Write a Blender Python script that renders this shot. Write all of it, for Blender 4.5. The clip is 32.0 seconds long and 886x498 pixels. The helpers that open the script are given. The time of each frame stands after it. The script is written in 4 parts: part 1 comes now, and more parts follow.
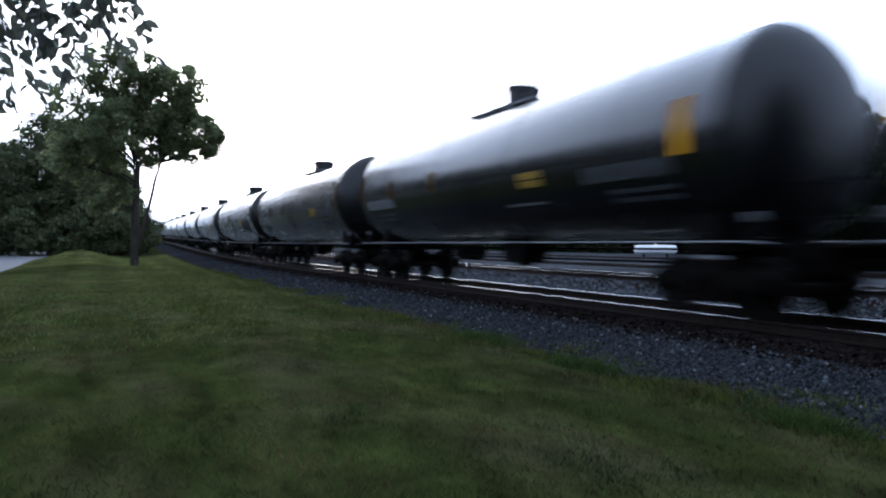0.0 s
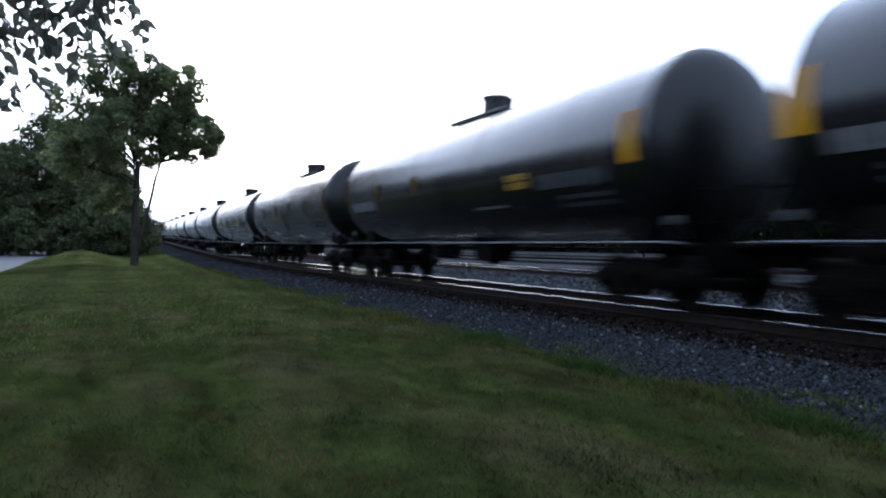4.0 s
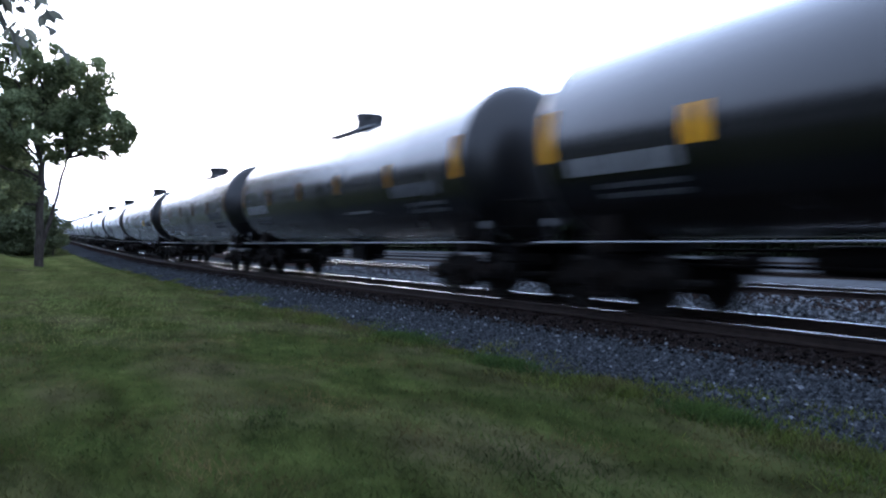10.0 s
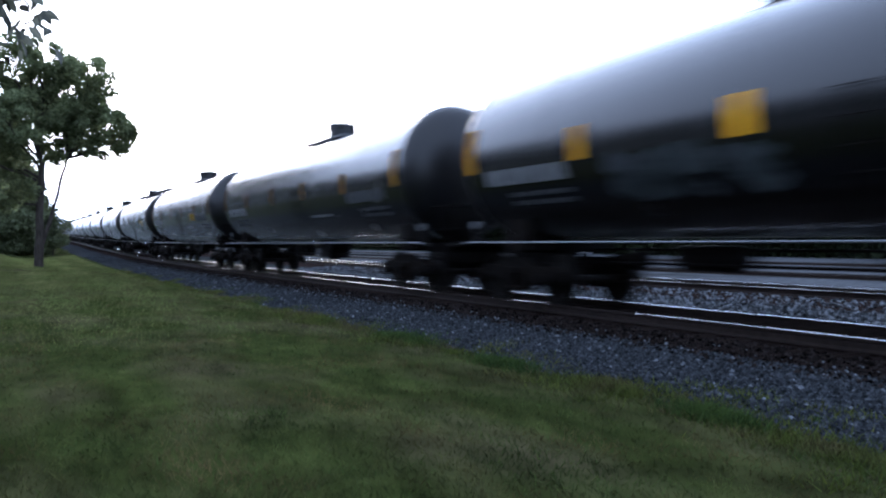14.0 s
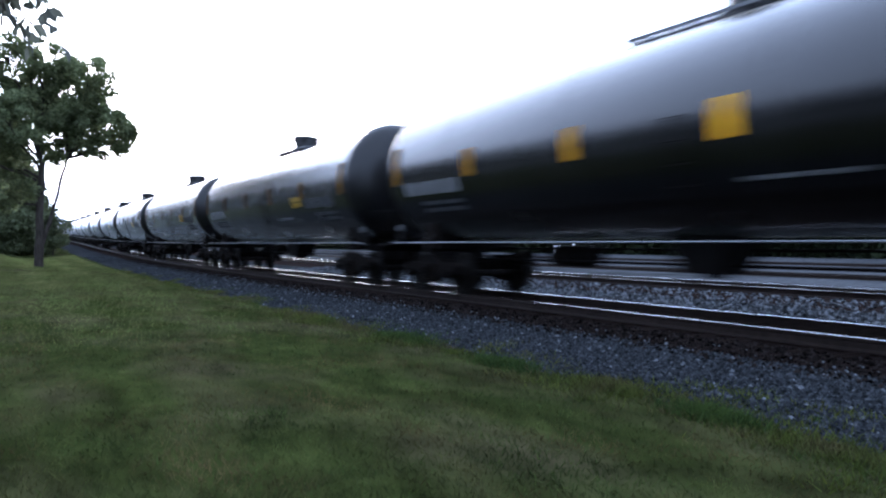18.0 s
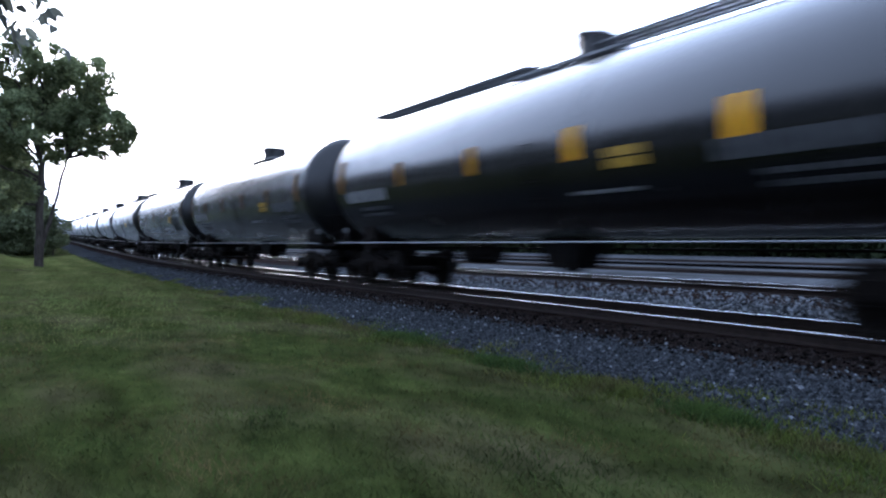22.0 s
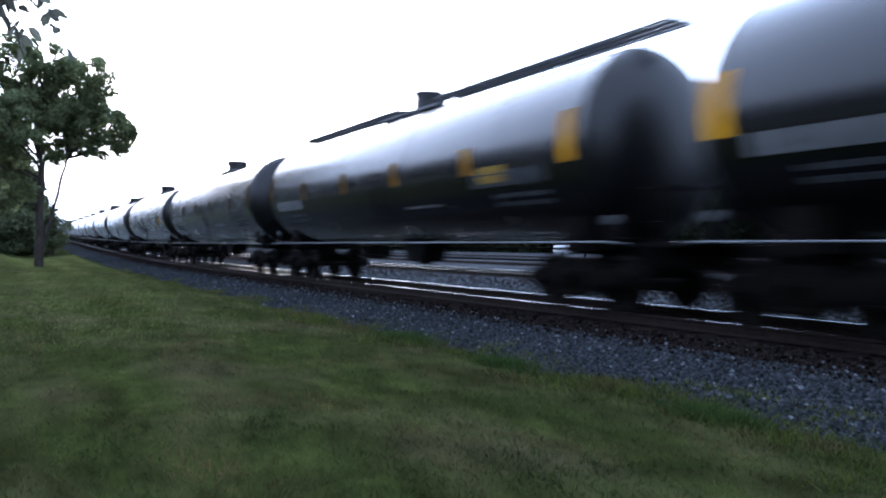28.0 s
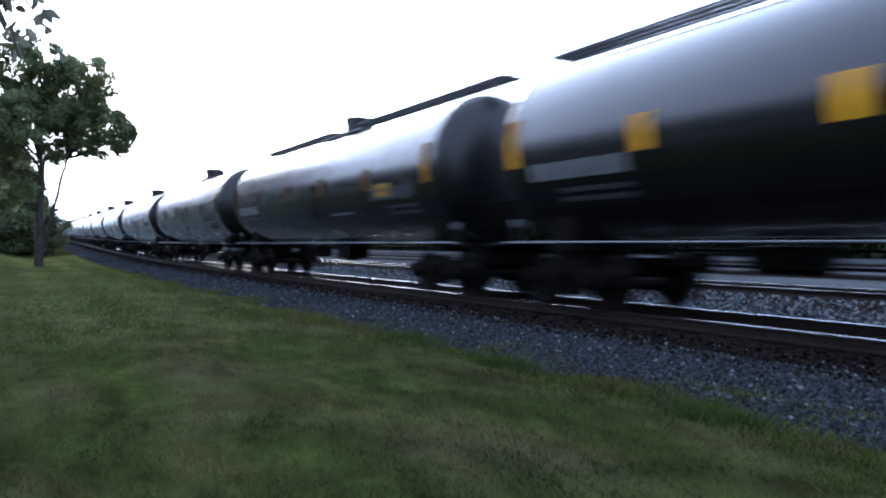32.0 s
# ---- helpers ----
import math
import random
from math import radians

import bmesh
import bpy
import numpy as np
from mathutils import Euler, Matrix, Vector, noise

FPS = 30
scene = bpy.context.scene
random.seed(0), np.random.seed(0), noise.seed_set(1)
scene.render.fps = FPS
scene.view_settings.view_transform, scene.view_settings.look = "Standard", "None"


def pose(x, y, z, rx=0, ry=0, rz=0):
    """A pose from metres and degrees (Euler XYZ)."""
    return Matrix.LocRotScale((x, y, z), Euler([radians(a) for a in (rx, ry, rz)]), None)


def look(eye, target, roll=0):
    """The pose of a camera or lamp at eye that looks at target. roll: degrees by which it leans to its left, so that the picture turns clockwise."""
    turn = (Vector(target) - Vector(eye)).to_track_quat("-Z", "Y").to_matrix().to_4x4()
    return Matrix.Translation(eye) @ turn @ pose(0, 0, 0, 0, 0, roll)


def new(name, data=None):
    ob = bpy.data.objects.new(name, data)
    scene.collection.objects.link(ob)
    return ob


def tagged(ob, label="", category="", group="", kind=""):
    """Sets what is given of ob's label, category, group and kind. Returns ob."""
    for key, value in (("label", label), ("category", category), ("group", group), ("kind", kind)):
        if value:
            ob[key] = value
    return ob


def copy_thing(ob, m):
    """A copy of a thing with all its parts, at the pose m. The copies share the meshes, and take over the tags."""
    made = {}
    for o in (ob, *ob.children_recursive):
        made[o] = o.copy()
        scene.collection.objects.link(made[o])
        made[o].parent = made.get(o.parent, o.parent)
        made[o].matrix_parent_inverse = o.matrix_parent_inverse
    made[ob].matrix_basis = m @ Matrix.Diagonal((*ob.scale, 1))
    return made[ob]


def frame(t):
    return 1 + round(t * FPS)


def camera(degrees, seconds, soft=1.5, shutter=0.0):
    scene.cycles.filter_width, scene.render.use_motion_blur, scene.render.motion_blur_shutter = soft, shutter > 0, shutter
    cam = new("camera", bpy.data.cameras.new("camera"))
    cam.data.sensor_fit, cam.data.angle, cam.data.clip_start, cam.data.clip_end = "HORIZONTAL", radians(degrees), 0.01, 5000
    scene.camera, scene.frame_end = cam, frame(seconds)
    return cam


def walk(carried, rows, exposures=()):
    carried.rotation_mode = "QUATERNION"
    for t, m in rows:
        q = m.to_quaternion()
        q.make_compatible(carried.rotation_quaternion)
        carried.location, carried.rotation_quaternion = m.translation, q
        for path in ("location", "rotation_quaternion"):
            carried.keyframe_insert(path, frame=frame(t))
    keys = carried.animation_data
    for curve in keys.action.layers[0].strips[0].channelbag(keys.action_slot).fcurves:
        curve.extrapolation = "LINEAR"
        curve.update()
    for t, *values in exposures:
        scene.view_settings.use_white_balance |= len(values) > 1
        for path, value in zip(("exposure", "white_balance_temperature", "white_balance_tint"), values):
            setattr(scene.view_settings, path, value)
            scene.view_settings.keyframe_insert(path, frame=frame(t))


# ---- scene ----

# ---------------------------------------------------------------- camera
EYE = (0.0, 0.0, 1.50)
LENS = 62.2
cam = camera(LENS, 32.0, soft=2.2, shutter=0.95)


def head(yaw, pitch, roll):
    """The camera's pose on its stand; yaw in degrees to the right of the track's direction."""
    return pose(*EYE, 90 + pitch, roll, -yaw)


walk(cam, [(t, head(yaw, -0.40, 0.0)) for t, yaw in (
    (0.0, 24.79), (7.7, 24.79), (7.8, 24.81), (7.9, 25.05), (8.0, 25.51), (8.1, 26.24), (8.2, 27.14), (8.3, 28.53), (8.4, 29.97), (8.5, 30.74), (8.6, 31.24),
    (8.8, 32.31), (9.0, 32.21), (9.2, 31.09), (9.4, 30.81), (9.6, 30.83), (9.8, 30.83), (32.0, 30.83))],
     exposures=[(0.0, -1.05, 6450, 10), (7.8, -1.05, 6450, 10), (9.0, -0.45, 6150, 13), (12.0, -0.48, 6150, 13), (14.0, -0.53, 6150, 13), (18.5, -0.37, 6150, 13), (24.0, -0.45, 6150, 13), (32.0, -0.43, 6150, 13)])

# ---------------------------------------------------------------- light
SUN_ELEVATION, SUN_AZIMUTH = radians(16), radians(14)      # azimuth: from the track's direction to the right
world = bpy.data.worlds.new("sky")
scene.world = world
world.use_nodes = True
wn, wl = world.node_tree.nodes, world.node_tree.links
sky = wn.new("ShaderNodeTexSky")
sky.sky_type, sky.sun_disc = "NISHITA", False
sky.sun_elevation, sky.sun_rotation = SUN_ELEVATION, SUN_AZIMUTH
sky.air_density, sky.dust_density, sky.ozone_density = 1.0, 7.0, 1.0
# a bright veil of high cloud over the clear sky's own colour
veil = wn.new("ShaderNodeMix")
veil.data_type, veil.blend_type = "RGBA", "ADD"
veil.inputs["Factor"].default_value = 1.0
wl.new(sky.outputs[0], veil.inputs["A"])
wl.new(veil.outputs["Result"], wn["Background"].inputs["Color"])
# the veil is brightest round the sun and fades smoothly away from it
sun_way = Vector((math.sin(SUN_AZIMUTH) * math.cos(SUN_ELEVATION), math.cos(SUN_AZIMUTH) * math.cos(SUN_ELEVATION), math.sin(SUN_ELEVATION)))
towards = wn.new("ShaderNodeVectorMath")
towards.operation = "DOT_PRODUCT"
towards.inputs[1].default_value = sun_way
wl.new(wn.new("ShaderNodeTexCoord").outputs["Generated"], towards.inputs[0])
near_sun = wn.new("ShaderNodeMath")
near_sun.operation = "MAXIMUM"
near_sun.inputs[1].default_value = 0.0
wl.new(towards.outputs["Value"], near_sun.inputs[0])
lobe = wn.new("ShaderNodeMath")
lobe.operation = "POWER"
lobe.inputs[1].default_value = 3.0
wl.new(near_sun.outputs[0], lobe.inputs[0])
aureole = wn.new("ShaderNodeMath")
aureole.operation = "MULTIPLY_ADD"
aureole.inputs[1].default_value, aureole.inputs[2].default_value = 2.2, 1.0
wl.new(lobe.outputs[0], aureole.inputs[0])
cloud = wn.new("ShaderNodeVectorMath")
cloud.operation = "SCALE"
cloud.inputs[0].default_value = (14.2, 18.2, 26.5)
wl.new(aureole.outputs[0], cloud.inputs["Scale"])
wl.new(cloud.outputs["Vector"], veil.inputs["B"])
wn["Background"].inputs["Strength"].default_value = 0.12
sun = new("sun", bpy.data.lights.new("sun", "SUN"))
sun.data.energy, sun.data.angle, sun.data.color = 1.0, radians(10), (1.0, 0.93, 0.82)
sun.matrix_world = look(sun_way * 80, (0, 0, 0))


# ---------------------------------------------------------------- materials
def material(name, dark, light, scale=4.0, rough=(0.6, 0.8), metal=0.0, bump=0.0, bump_scale=40.0, stain=None, stain_scale=0.5, spread=0.0, stretch=(1, 1, 1), spec=0.5, island=False, through_light=0.0, haze_sheen=0.0, ior=1.5, patches=None, mow=0.0):
    """A surface whose colour wanders between dark and light with a fine grain, with broad stains and a fine relief. spread: how far pieces differ."""
    m = bpy.data.materials.new(name)
    m.use_nodes = True
    n, k = m.node_tree.nodes, m.node_tree.links
    b = n["Principled BSDF"]
    b.inputs["Metallic"].default_value = metal
    b.inputs["Specular IOR Level"].default_value = spec
    b.inputs["IOR"].default_value = ior
    # sheen that imitates hazy glare where a surface is seen aslant
    b.inputs["Sheen Weight"].default_value, b.inputs["Sheen Roughness"].default_value = haze_sheen, 0.21
    b.inputs["Sheen Tint"].default_value = (0.84, 0.89, 0.85, 1)
    co = n.new("ShaderNodeTexCoord")
    mp = n.new("ShaderNodeMapping")
    mp.inputs["Scale"].default_value = stretch
    k.new(co.outputs["Object"], mp.inputs[0])
    fine = n.new("ShaderNodeTexNoise")
    fine.inputs["Scale"].default_value, fine.inputs["Detail"].default_value = scale, 6
    k.new(mp.outputs[0], fine.inputs["Vector"])
    ramp = n.new("ShaderNodeValToRGB")
    ramp.color_ramp.elements[0].position, ramp.color_ramp.elements[1].position = 0.3, 0.72
    ramp.color_ramp.elements[0].color, ramp.color_ramp.elements[1].color = (*dark, 1), (*light, 1)
    k.new(fine.outputs["Fac"], ramp.inputs[0])
    colour = ramp.outputs[0]
    if stain:
        broad = n.new("ShaderNodeTexNoise")
        broad.inputs["Scale"].default_value, broad.inputs["Detail"].default_value = stain_scale, 4
        k.new(mp.outputs[0], broad.inputs["Vector"])
        cut = n.new("ShaderNodeMapRange")
        cut.inputs["From Min"].default_value, cut.inputs["From Max"].default_value = 0.45, 0.7
        k.new(broad.outputs["Fac"], cut.inputs[0])
        mix = n.new("ShaderNodeMix")
        mix.data_type = "RGBA"
        k.new(cut.outputs[0], mix.inputs["Factor"])
        k.new(colour, mix.inputs["A"])
        mix.inputs["B"].default_value = (*stain, 1)
        colour = mix.outputs["Result"]
    if patches:
        # broad patches of lighter and darker growth: size, darkest and lightest
        wide = n.new("ShaderNodeTexNoise")
        wide.inputs["Scale"].default_value, wide.inputs["Detail"].default_value, wide.inputs["Roughness"].default_value, wide.inputs["Distortion"].default_value = patches[0], 6, 0.62, 0.4
        k.new(mp.outputs[0], wide.inputs["Vector"])
        depth = n.new("ShaderNodeMapRange")
        depth.inputs["From Min"].default_value, depth.inputs["From Max"].default_value = 0.34, 0.66
        depth.inputs["To Min"].default_value, depth.inputs["To Max"].default_value = patches[1], patches[2]
        k.new(wide.outputs["Fac"], depth.inputs[0])
        tone = n.new("ShaderNodeHueSaturation")
        k.new(depth.outputs[0], tone.inputs["Value"])
        k.new(colour, tone.inputs["Color"])
        colour = tone.outputs[0]
    if mow:
        # the stripes that a mower leaves along the lawn
        wave = n.new("ShaderNodeTexWave")
        wave.wave_type, wave.bands_direction, wave.wave_profile = "BANDS", "X", "SIN"
        wave.inputs["Scale"].default_value, wave.inputs["Distortion"].default_value = 0.15, 2.5
        wave.inputs["Detail"].default_value, wave.inputs["Detail Scale"].default_value = 3, 0.6
        lane = n.new("ShaderNodeMapping")
        lane.inputs["Scale"].default_value = (1, 0.12, 1)
        k.new(co.outputs["Object"], lane.inputs[0])
        k.new(lane.outputs[0], wave.inputs["Vector"])
        cutting = n.new("ShaderNodeMapRange")
        cutting.inputs["To Min"].default_value, cutting.inputs["To Max"].default_value = 1 - mow, 1 + mow
        k.new(wave.outputs["Fac"], cutting.inputs[0])
        lay = n.new("ShaderNodeHueSaturation")
        k.new(cutting.outputs[0], lay.inputs["Value"])
        k.new(colour, lay.inputs["Color"])
        colour = lay.outputs[0]
    if spread:
        if island:
            rnd = n.new("ShaderNodeNewGeometry").outputs["Random Per Island"]
        else:
            rnd = n.new("ShaderNodeObjectInfo").outputs["Random"]
        val = n.new("ShaderNodeMapRange")
        val.inputs["To Min"].default_value, val.inputs["To Max"].default_value = 1 - spread, 1 + spread
        k.new(rnd, val.inputs[0])
        hsv = n.new("ShaderNodeHueSaturation")
        k.new(val.outputs[0], hsv.inputs["Value"])
        k.new(colour, hsv.inputs["Color"])
        colour = hsv.outputs[0]
    k.new(colour, b.inputs["Base Color"])
    rr = n.new("ShaderNodeMapRange")
    rr.inputs["To Min"].default_value, rr.inputs["To Max"].default_value = rough
    k.new(fine.outputs["Fac"], rr.inputs[0])
    k.new(rr.outputs[0], b.inputs["Roughness"])
    if through_light:
        tr = n.new("ShaderNodeBsdfTranslucent")
        k.new(colour, tr.inputs["Color"])
        mx = n.new("ShaderNodeMixShader")
        mx.inputs[0].default_value = through_light
        k.new(b.outputs[0], mx.inputs[1])
        k.new(tr.outputs[0], mx.inputs[2])
        k.new(mx.outputs[0], n["Material Output"].inputs["Surface"])
    if bump:
        grain = n.new("ShaderNodeTexNoise")
        grain.inputs["Scale"].default_value, grain.inputs["Detail"].default_value = bump_scale, 4
        k.new(mp.outputs[0], grain.inputs["Vector"])
        bp = n.new("ShaderNodeBump")
        bp.inputs["Strength"].default_value, bp.inputs["Distance"].default_value = 1.0, bump
        k.new(grain.outputs["Fac"], bp.inputs["Height"])
        k.new(bp.outputs[0], b.inputs["Normal"])
    return m


M_TANK = material("black_tank_paint", (0.0012, 0.0012, 0.0015), (0.003, 0.003, 0.0034), 1.6, (0.20, 0.31), bump=0.002, bump_scale=6, stain=(0.007, 0.0065, 0.006), stain_scale=0.35, spread=0.25, stretch=(1, 1, 0.35), spec=0.58, haze_sheen=0.48, ior=1.53)
M_HEAD = material("black_head_coat", (0.002, 0.002, 0.0024), (0.006, 0.006, 0.0068), 3, (0.27, 0.42), bump=0.003, bump_scale=5, stain=(0.010, 0.009, 0.008), stain_scale=0.8, spec=0.4, haze_sheen=0.03)
M_STEEL = material("black_frame_steel", (0.0015, 0.0015, 0.0016), (0.005, 0.0045, 0.0042), 3, (0.6, 0.85), bump=0.002, stain=(0.008, 0.006, 0.005), stain_scale=1.2, spec=0.04)
M_CAST = material("cast_bogie_steel", (0.002, 0.0018, 0.0016), (0.006, 0.005, 0.0045), 6, (0.7, 0.95), bump=0.003, stain=(0.009, 0.0065, 0.005), stain_scale=2, spec=0.03)
M_WHEEL = material("worn_wheel_steel", (0.004, 0.0035, 0.003), (0.011, 0.009, 0.0075), 8, (0.55, 0.85), metal=0.2, bump=0.001, spec=0.08)
M_PIPE = material("galvanised_pipe", (0.14, 0.15, 0.165), (0.24, 0.255, 0.27), 5, (0.35, 0.5), metal=0.5)
M_DULL = material("worn_grey_stencil_paint", (0.035, 0.038, 0.042), (0.08, 0.083, 0.087), 7, (0.6, 0.8), spec=0.2)
M_WHITE = material("white_stencil_paint", (0.13, 0.135, 0.14), (0.21, 0.215, 0.22), 7, (0.5, 0.7), stain=(0.08, 0.08, 0.08), stain_scale=3)
M_SMEAR = material("faded_graffiti_paint", (0.010, 0.014, 0.015), (0.050, 0.062, 0.064), 3, (0.5, 0.8), stain=(0.02, 0.022, 0.026), stain_scale=1.5, spread=0.5, island=True, spec=0.2)
M_LETTER = material("yellow_stencil_paint", (0.24, 0.135, 0.008), (0.36, 0.21, 0.014), 7, (0.5, 0.7))
M_GRATE = material("walkway_steel", (0.10, 0.104, 0.11), (0.19, 0.194, 0.20), 6, (0.5, 0.7), metal=0.3, spec=0.08)
M_RAIL = material("rail_steel", (0.010, 0.007, 0.0055), (0.022, 0.015, 0.012), 8, (0.6, 0.85), metal=0.0, bump=0.001, spec=0.08)
M_RAILTOP = material("polished_rail_head", (0.68, 0.71, 0.75), (0.78, 0.81, 0.85), 3, (0.12, 0.20), metal=1.0, stretch=(1, 0.05, 1))
M_RAILWORN = material("dull_rail_head", (0.55, 0.54, 0.52), (0.70, 0.69, 0.67), 3, (0.16, 0.28), metal=1.0, stretch=(1, 0.05, 1))
M_TIE = material("creosoted_wood", (0.010, 0.0075, 0.0065), (0.030, 0.022, 0.019), 5, (0.8, 0.95), bump=0.006, bump_scale=12, spread=0.35, stretch=(0.3, 3, 3), spec=0.0)
M_BALLAST = material("ballast_bed", (0.008, 0.009, 0.0098), (0.034, 0.037, 0.0395), 14, (0.85, 1.0), bump=0.03, bump_scale=16, stain=(0.030, 0.032, 0.034), stain_scale=0.5, spec=0.0)
# darker, browner ballast and stones under and beside the rails
M_DARK_BALLAST = material("dark_brown_ballast", (0.008, 0.006, 0.0055), (0.024, 0.018, 0.0165), 12, (0.9, 1.0), bump=0.03, bump_scale=16, spec=0.0)
M_DARK_STONE = material("dark_brown_stone", (0.005, 0.0042, 0.004), (0.022, 0.0175, 0.016), 30, (0.8, 1.0), bump=0.004, bump_scale=60, spread=0.9, island=True, spec=0.0)
M_STONE = material("crushed_granite", (0.009, 0.0102, 0.0112), (0.048, 0.053, 0.058), 30, (0.7, 0.95), bump=0.004, bump_scale=60, spread=0.7, island=True, spec=0.02)
M_STONE_PALE = material("pale_crushed_granite", (0.035, 0.039, 0.043), (0.125, 0.135, 0.146), 20, (0.7, 0.95), bump=0.004, bump_scale=60, spread=0.9, island=True, spec=0.0)
M_YARD = material("pale_yard_gravel", (0.032, 0.035, 0.038), (0.078, 0.084, 0.090), 3, (0.85, 1.0), bump=0.02, bump_scale=14, stain=(0.026, 0.028, 0.029), stain_scale=0.2, spec=0.0)
M_GRASS = material("lawn_soil", (0.0165, 0.0225, 0.0065), (0.033, 0.042, 0.012), 4, (0.95, 1.0), bump=0.02, bump_scale=25, stain=(0.048, 0.043, 0.022), stain_scale=0.7, spec=0.0, patches=(1.9, 0.62, 1.30), stretch=(1, 0.5, 1), mow=0.08)
M_BLADE = material("grass_blade", (0.0200, 0.0300, 0.0098), (0.057, 0.073, 0.0235), 2.2, (0.8, 0.95), stain=(0.082, 0.062, 0.030), stain_scale=1.3, spread=0.4, island=True, spec=0.03, patches=(1.9, 0.44, 1.45), stretch=(1, 0.5, 1), through_light=0.45, mow=0.08)
# paler blades for the far part of the lawn
M_BLADE_PALE = material("pale_grass_blade", (0.060, 0.083, 0.027), (0.128, 0.154, 0.053), 1.2, (0.8, 0.95), stain=(0.135, 0.13, 0.052), stain_scale=0.5, spread=0.3, island=True, spec=0.03, patches=(0.4, 0.7, 1.25), through_light=0.5, mow=0.14)
M_WEED = material("weed_leaf", (0.030, 0.046, 0.010), (0.082, 0.096, 0.022), 1.6, (0.6, 0.8), stain=(0.075, 0.062, 0.030), stain_scale=1.4, spread=0.6, island=True, spec=0.05, through_light=0.4)
M_CLOVER = material("dark_lawn_weed", (0.022, 0.042, 0.012), (0.052, 0.084, 0.021), 2, (0.7, 0.9), spread=0.4, island=True, spec=0.05, through_light=0.4)
M_ROAD = material("worn_asphalt", (0.10, 0.10, 0.105), (0.16, 0.16, 0.165), 10, (0.75, 0.95), bump=0.004, bump_scale=60, stain=(0.12, 0.12, 0.12), stain_scale=0.4, spec=0.08)
M_BARK = material("tree_bark", (0.022, 0.018, 0.015), (0.065, 0.054, 0.044), 6, (0.8, 0.95), bump=0.02, bump_scale=9, stretch=(2, 2, 0.4), spec=0.08)
M_LEAF = material("tree_leaf", (0.11, 0.14, 0.07), (0.23, 0.26, 0.13), 0.5, (0.45, 0.7), spread=0.45, island=True, spec=0.2, through_light=0.7)
M_LEAF_HANGING = material("hanging_leaf", (0.085, 0.092, 0.078), (0.15, 0.16, 0.125), 0.8, (0.45, 0.7), spread=0.5, island=True, spec=0.2, through_light=0.4)
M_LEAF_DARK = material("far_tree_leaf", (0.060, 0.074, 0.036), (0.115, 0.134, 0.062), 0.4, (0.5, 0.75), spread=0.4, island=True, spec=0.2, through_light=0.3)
# leaf colour darkened to hold the shade inside the woods
M_WOODS = material("shade_darkened_leaf", (0.010, 0.014, 0.008), (0.026, 0.034, 0.016), 0.4, (0.7, 0.9), spread=0.4, island=True, spec=0.05)
M_PAINT_WHITE = material("white_painted_metal", (0.7, 0.71, 0.72), (0.82, 0.82, 0.82), 3, (0.4, 0.6))


# metallic, so that the strips mirror bright sky in place of retroreflection
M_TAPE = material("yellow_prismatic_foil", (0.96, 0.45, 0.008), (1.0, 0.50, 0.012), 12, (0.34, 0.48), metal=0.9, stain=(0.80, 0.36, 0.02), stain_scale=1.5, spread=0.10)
# dark fins on the strips, whose shape makes distant ones fade
M_FIN = material("amber_dimming_fin", (0.030, 0.020, 0.008), (0.055, 0.036, 0.014), 30, (0.5, 0.7))


# ---------------------------------------------------------------- mesh helpers
def mesh_object(name, bm, mat, parent=None, smooth=40):
    me = bpy.data.meshes.new(name)
    bmesh.ops.recalc_face_normals(bm, faces=bm.faces)
    bm.to_mesh(me)
    bm.free()
    for m in (mat if isinstance(mat, (list, tuple)) else (mat,)):
        me.materials.append(m)
    if smooth:
        for p in me.polygons:
            p.use_smooth = True
        me.set_sharp_from_angle(angle=radians(smooth))
    ob = new(name, me)
    if parent:
        ob.parent = parent
    return ob


def part(name, bm, mat, parent, label="", smooth=40):
    ob = mesh_object(name, bm, mat, parent, smooth)
    if label:
        tagged(ob, label)
    return ob


def box(bm, c, s, bevel=0.0, m=None):
    r = bmesh.ops.create_cube(bm, size=1.0, matrix=(m or Matrix()) @ Matrix.Translation(c) @ Matrix.Diagonal((*s, 1)))
    if bevel:
        edges = list({e for v in r["verts"] for e in v.link_edges})
        bmesh.ops.bevel(bm, geom=edges, offset=bevel, segments=2, affect="EDGES", profile=0.6)
    return bm


def rod(bm, p, q, r, seg=10, r2=None):
    p, q = Vector(p), Vector(q)
    d = q - p
    m = Matrix.Translation((p + q) / 2) @ d.to_track_quat("Z", "Y").to_matrix().to_4x4()
    bmesh.ops.create_cone(bm, cap_ends=True, segments=seg, radius1=r, radius2=r if r2 is None else r2, depth=d.length, matrix=m)
    return bm


def chain(bm, points, r, seg=8):
    for a, b in zip(points, points[1:]):
        rod(bm, a, b, r, seg)
    return bm


def lathe(bm, profile, seg=48, turn=None, close=True):
    """profile: (place along the y axis, radius); turn: a matrix put on it."""
    rings = []
    turn = turn or Matrix()
    for y, r in profile:
        if r < 1e-5:
            rings.append([bm.verts.new(turn @ Vector((0, y, 0)))])
        else:
            rings.append([bm.verts.new(turn @ Vector((r * math.cos(2 * math.pi * i / seg), y, r * math.sin(2 * math.pi * i / seg)))) for i in range(seg)])
    for a, b in zip(rings, rings[1:]):
        for i in range(seg):
            j = (i + 1) % seg
            if len(a) == 1 and len(b) == 1:
                continue
            if len(a) == 1:
                bm.faces.new((a[0], b[i], b[j]))
            elif len(b) == 1:
                bm.faces.new((a[i], a[j], b[0]))
            else:
                bm.faces.new((a[i], a[j], b[j], b[i]))
    return bm


